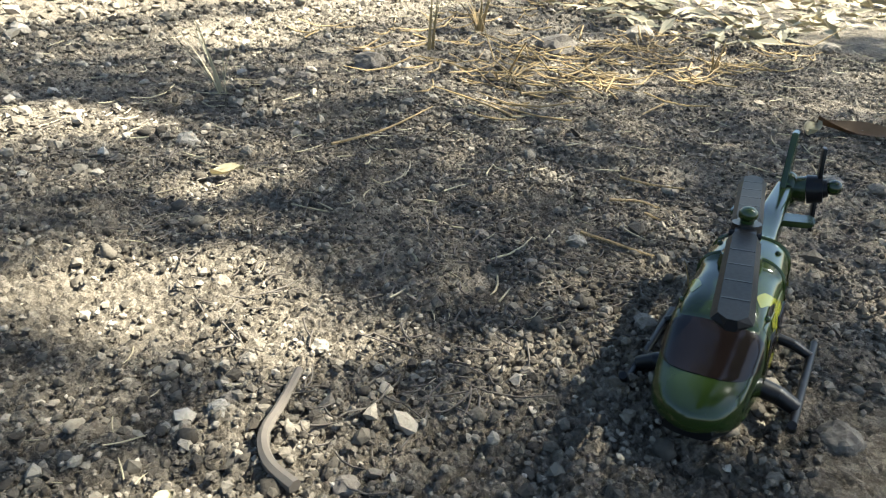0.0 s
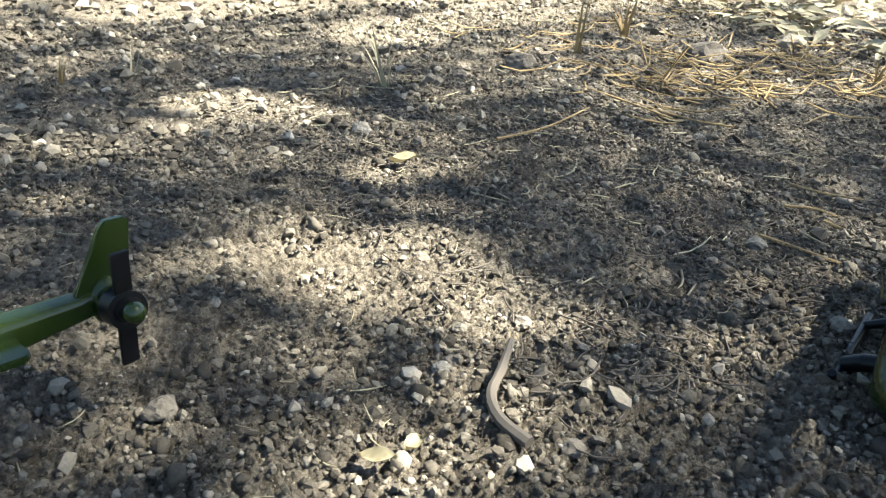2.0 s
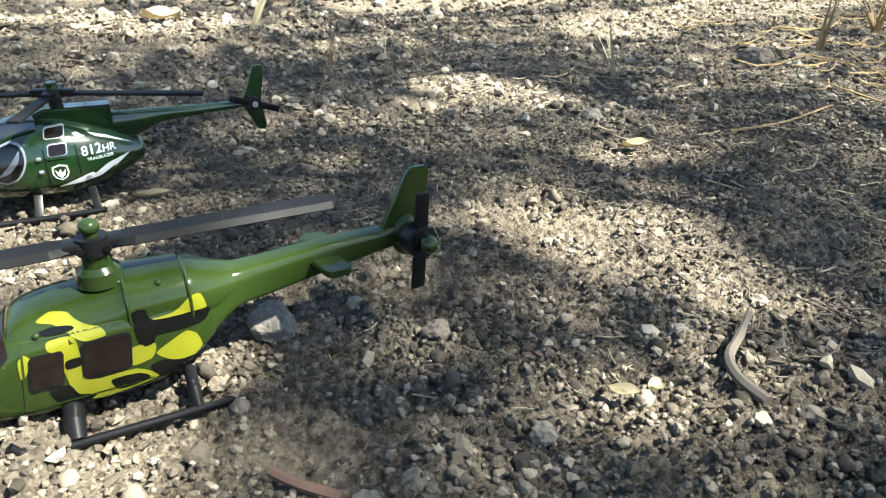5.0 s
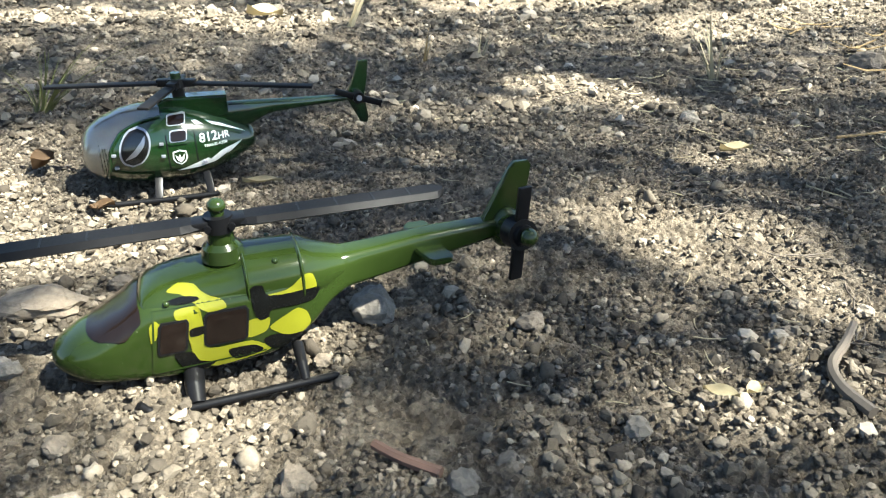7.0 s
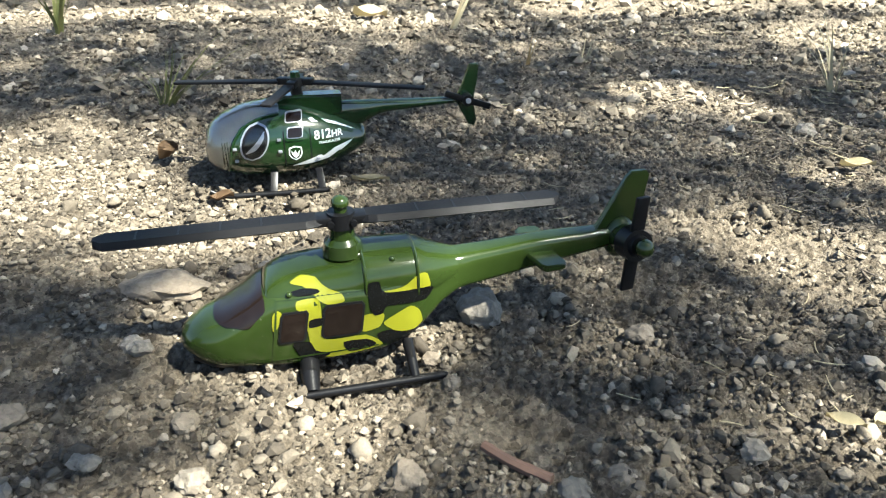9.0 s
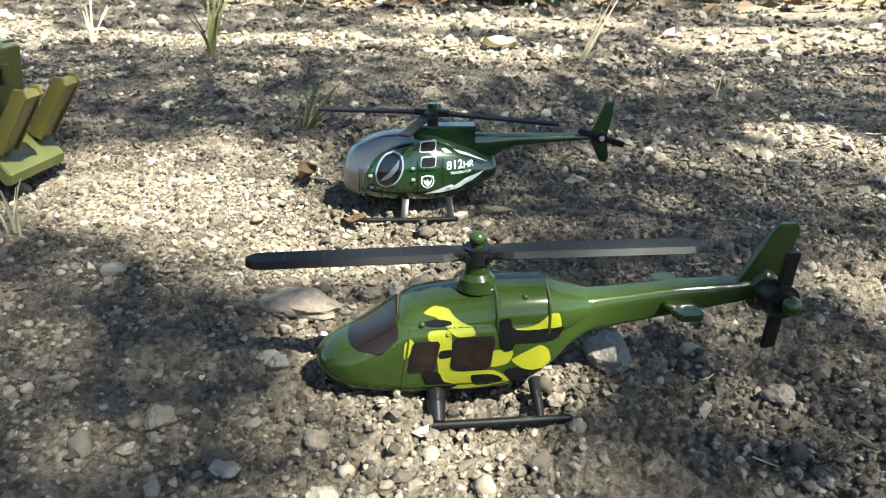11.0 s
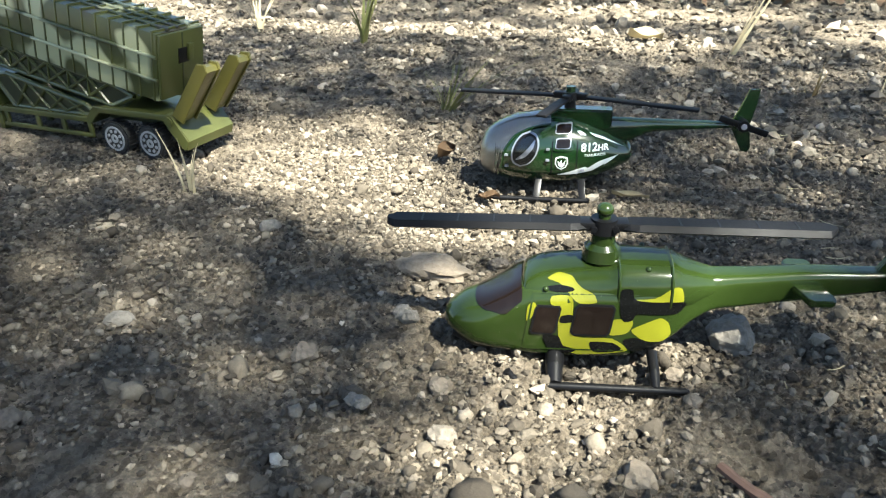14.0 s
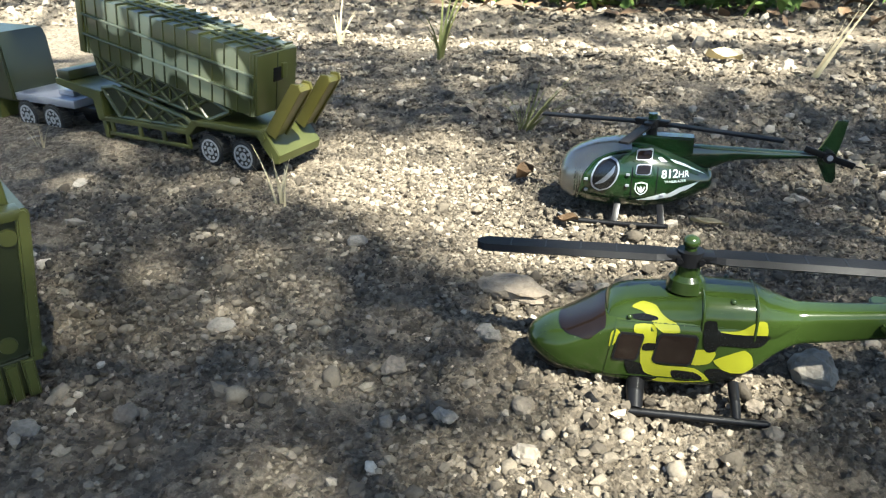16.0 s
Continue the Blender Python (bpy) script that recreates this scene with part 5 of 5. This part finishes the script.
def needles(name, k, region, length, radius, material, label, tilt=0.25):
    """Thin bent needles strewn over a region, in one mesh."""
    p = spread(k, *region, 0.6)
    k = len(p)
    a = rng.uniform(0, 2 * math.pi, k)
    ln = length * np.exp(rng.normal(0, 0.4, k))
    bend = rng.normal(0, 0.35, k)
    z = ground_height(p[:, 0], p[:, 1])
    tl = rng.normal(0, tilt, k)
    verts, faces = [], []
    for i in range(k):
        pts = []
        for j in range(4):
            f = j / 3 - 0.5
            ang = a[i] + bend[i] * f
            pts.append(np.array((p[i, 0] + math.cos(ang) * f * ln[i], p[i, 1] + math.sin(ang) * f * ln[i], z[i] + 0.0016 + abs(f * tl[i]) * ln[i] * 0.5)))
        sd = np.array((-math.sin(a[i]), math.cos(a[i]), 0)) * radius
        up = np.array((0, 0, radius * 1.2))
        base = len(verts)
        for j, q in enumerate(pts):
            w = 1.0 if j < 3 else 0.4
            verts += [tuple(q - sd * w), tuple(q + sd * w), tuple(q + up * w)]
        for j in range(3):
            b = base + j * 3
            faces += [(b, b + 1, b + 4, b + 3), (b + 1, b + 2, b + 5, b + 4), (b + 2, b, b + 3, b + 5)]
    ob = raw(name, verts, faces, material)
    return tagged(ob, label, "plant litter", kind="stuff")


needles("dry_needles", 340, (0.20, 0.75, 0.14, 0.55), 0.010, 0.0004, STRAW_PALE, "pale dry needles strewn on the soil")
needles("dry_needles", 130, (0.34, 0.70, 0.24, 0.50), 0.030, 0.0007, STRAW, "golden dry conifer needles in loose heaps", 0.5)
needles("dry_needles", 110, (0.38, 0.60, 0.26, 0.38), 0.028, 0.0006, STRAW, "golden dry needles gathered in a heap", 0.5)
needles("root_fibres", 200, (0.06, 0.42, 0.12, 0.42), 0.006, 0.00018, STRAW_PALE, "thin pale root fibres in the soil")
needles("dark_fibres", 2200, (0.16, 0.62, 0.10, 0.42), 0.007, 0.00028, WOOD, "thin grey bits of bark and needles")


def dry_leaf(x, y, size, material, label, turn, curl=0.35, lift=0.004, long=2.0, name="dead_leaf"):
    bm = bmesh.new()
    rows = []
    for j in range(9):
        v = -1 + 2 * j / 8
        w = (1 - v * v) ** 0.7 * 0.5 + 0.01
        rows.append([bm.verts.new((v * size * long / 2, u * w * size, size * (curl * (u * u) + 0.12 * math.sin(3 * v + u)))) for u in (-1, -0.5, 0, 0.5, 1)])
    grid_faces(bm, rows)
    bmesh.ops.solidify(bm, geom=bm.faces[:], thickness=0.0003)
    ob = part(name, bm, material, None)
    ob.matrix_world = pose(x, y, float(base_height(np.array([x]), np.array([y]))[0]) + lift, random.uniform(-12, 12), random.uniform(-12, 12), turn)
    return tagged(ob, label, "leaf", "bits of leaf and bark")


dry_leaf(0.512, 0.150, 0.012, DEAD_LEAF, "curled brown dead leaf on the soil", -55, 0.22, 0.003, 4.2)
dry_leaf(0.489, 0.168, 0.008, STRAW_PALE, "whitish dry flake beside the dead leaf", 10)
dry_leaf(0.214, 0.276, 0.006, STRAW_PALE, "pale dry leaf chip on sunlit soil", -20, 0.3, 0.003, 2.2)
dry_leaf(0.122, 0.119, 0.0032, STRAW_PALE, "pale bark chip on the soil", -40, 0.3, 0.003, 2.4)
dry_leaf(0.130, 0.119, 0.0032, STRAW_PALE, "small pale bark chip", 20, 0.3, 0.003, 1.6)
dry_leaf(-0.062, 0.270, 0.0065, DEAD_LEAF, "withered brown leaf standing by the dark helicopter", 60, 0.6, 0.005, 1.5)
dry_leaf(0.016, 0.254, 0.004, STRAW_PALE, "pale sliver of bark by the skid", 5, 0.3, 0.002, 3.5)
dry_leaf(-0.034, 0.236, 0.005, DEAD_LEAF, "brown dead leaf under the skid", -10, 0.3, 0.002, 1.8)
dry_leaf(-0.003, 0.590, 0.014, STRAW_PALE, "whitish flat flake on grey gravel", 20)


def tuft(x, y, height, k, material, label, name="grass_tuft", fan=0.6, lean=(0, 0), width=0.0012):
    """A tuft of bent tapering blades."""
    t = thing(name, pose(x, y, float(base_height(np.array([x]), np.array([y]))[0]) - 0.002), label, "grass")
    for i in range(k):
        a = random.uniform(0, 2 * math.pi)
        f = random.uniform(0.2, 1) * fan
        hh = height * random.uniform(0.55, 1.0)
        pts = [Vector((math.cos(a) * f * hh * (u ** 1.6) + lean[0] * hh * u + math.cos(a) * 0.002, math.sin(a) * f * hh * (u ** 1.6) + lean[1] * hh * u, hh * u * (1 - 0.25 * f * u))) for u in (0, 0.25, 0.5, 0.75, 1.0)]
        bm = bmesh.new()
        sd = Vector((-math.sin(a), math.cos(a), 0))
        rows = []
        for j, q in enumerate(pts):
            w = width * (1 - j / 4.6) / 2
            rows.append([bm.verts.new(q - sd * w), bm.verts.new(q + Vector((0, 0, -w * 0.5))), bm.verts.new(q + sd * w)])
        grid_faces(bm, rows)
        part("blade", bm, material, t)
    return t


tuft(-0.088, 0.345, 0.042, 24, GRASS, "small tuft of yellow-green grass beside the dark helicopter", lean=(0.45, 0.2), fan=1.0, width=0.0013)
tuft(-0.146, 0.208, 0.030, 7, STRAW_PALE, "dry pale seedling stalk in front of the trailer", "dry_seedling", 0.45, (-0.05, 0.05), 0.0014)
tuft(-0.300, 0.222, 0.020, 6, STRAW_PALE, "wispy dry seedling by the truck wheels", "dry_seedling", 0.6, (0, 0), 0.001)
tuft(-0.215, 0.525, 0.075, 10, GRASS, "sparse green weed on grey gravel", "weed", 0.6, (0.15, 0), 0.0035)
tuft(-0.320, 0.545, 0.05, 8, STRAW_PALE, "dry straw tuft on grey gravel", "dry_tuft", 0.8, (0, 0), 0.003)
tuft(0.263, 0.388, 0.055, 9, STRAW_PALE, "dry spindly straw weed", "dry_weed", 0.7, (-0.2, 0), 0.0022)
tuft(0.060, 0.560, 0.055, 3, STRAW_PALE, "single pale straw leaning over gravel", "dry_straw_stalk", 0.15, (0.5, 0.3), 0.004)
tuft(0.138, 0.458, 0.022, 4, STRAW_PALE, "dry pale straw sprout on gravel", "dry_straw_stalk", 0.4, (0.2, 0), 0.0018)
tuft(0.100, 0.440, 0.026, 6, STRAW, "withered brown seedling on grey gravel", "dry_seedling", 0.5, (-0.1, 0), 0.002)
tuft(0.430, 0.415, 0.050, 4, STRAW, "upright golden dry stalk", "dry_straw_stalk", 0.12, (0, 0), 0.003)
tuft(0.500, 0.440, 0.045, 12, STRAW, "curled golden dry needles", "dry_tuft", 0.9, (0, 0), 0.003)
tuft(0.560, 0.270, 0.030, 9, STRAW, "bent golden dry needles", "dry_tuft", 0.9, (0.2, 0), 0.002)
tuft(0.113, 0.079, 0.010, 7, SHRUB, "small fresh green sprout", "sprout", 0.7, (0, 0), 0.004)
tuft(0.292, 0.112, 0.022, 3, STRAW, "thin dry stalks beside the shaded helicopter", "dry_straw_stalk", 0.5, (0.2, 0.2), 0.001)

# ---- far edge: undergrowth and leaf litter behind the clearing ----
k = 5200
c = np.stack([rng.uniform(-1.7, 0.55, k), rng.uniform(0.84, 1.7, k), np.abs(rng.normal(0, 0.16, k)) + 0.012], 1)
clump = lattice(c[:, 0] / 0.16, c[:, 1] / 0.16, 31)
c = c[(clump > -0.12) & (((c[:, 0] + 0.55) / 1.15) ** 2 + ((c[:, 1] - 0.95) / 0.75) ** 2 < 1 + lattice(c[:, 0] / 0.2, c[:, 1] / 0.2, 42))]
tagged(foliage("undergrowth", c, rng.uniform(0.03, 0.075, len(c)), SHRUB, None, 0.42, 1.0), "low green undergrowth at the clearing's edge", "undergrowth", kind="stuff")
k = 3600
c = np.stack([rng.uniform(-1.3, 0.12, k), rng.uniform(0.83, 1.0, k), np.abs(rng.normal(0, 0.035, k)) + 0.004], 1)
c = c[lattice(c[:, 0] / 0.1, c[:, 1] / 0.3, 33) > -0.25]
tagged(foliage("undergrowth", c, rng.uniform(0.015, 0.04, len(c)), SHRUB, None, 0.4, 1.0), "low grass and shoots along the clearing's edge", "undergrowth", kind="stuff")
k = 2600
c = np.stack([rng.uniform(-1.5, 1.6, k), rng.uniform(0.78, 1.5, k), np.zeros(k)], 1)
c[:, 2] = base_height(c[:, 0], c[:, 1]) + 0.006
tagged(foliage("leaf_litter", c, rng.uniform(0.012, 0.035, k), DEAD_LEAF, None, 0.5, 0.15), "brown leaf litter on far ground", "leaf litter", kind="stuff")
k = 800
c = np.stack([rng.uniform(0.62, 1.25, k), rng.uniform(0.28, 0.55, k), np.zeros(k)], 1)
c[:, 2] = base_height(c[:, 0], c[:, 1]) + 0.006
tagged(foliage("straw_litter", c, rng.uniform(0.012, 0.03, k), STRAW_PALE, None, 0.3, 0.25), "pale straw and leaf litter", "leaf litter", kind="stuff")
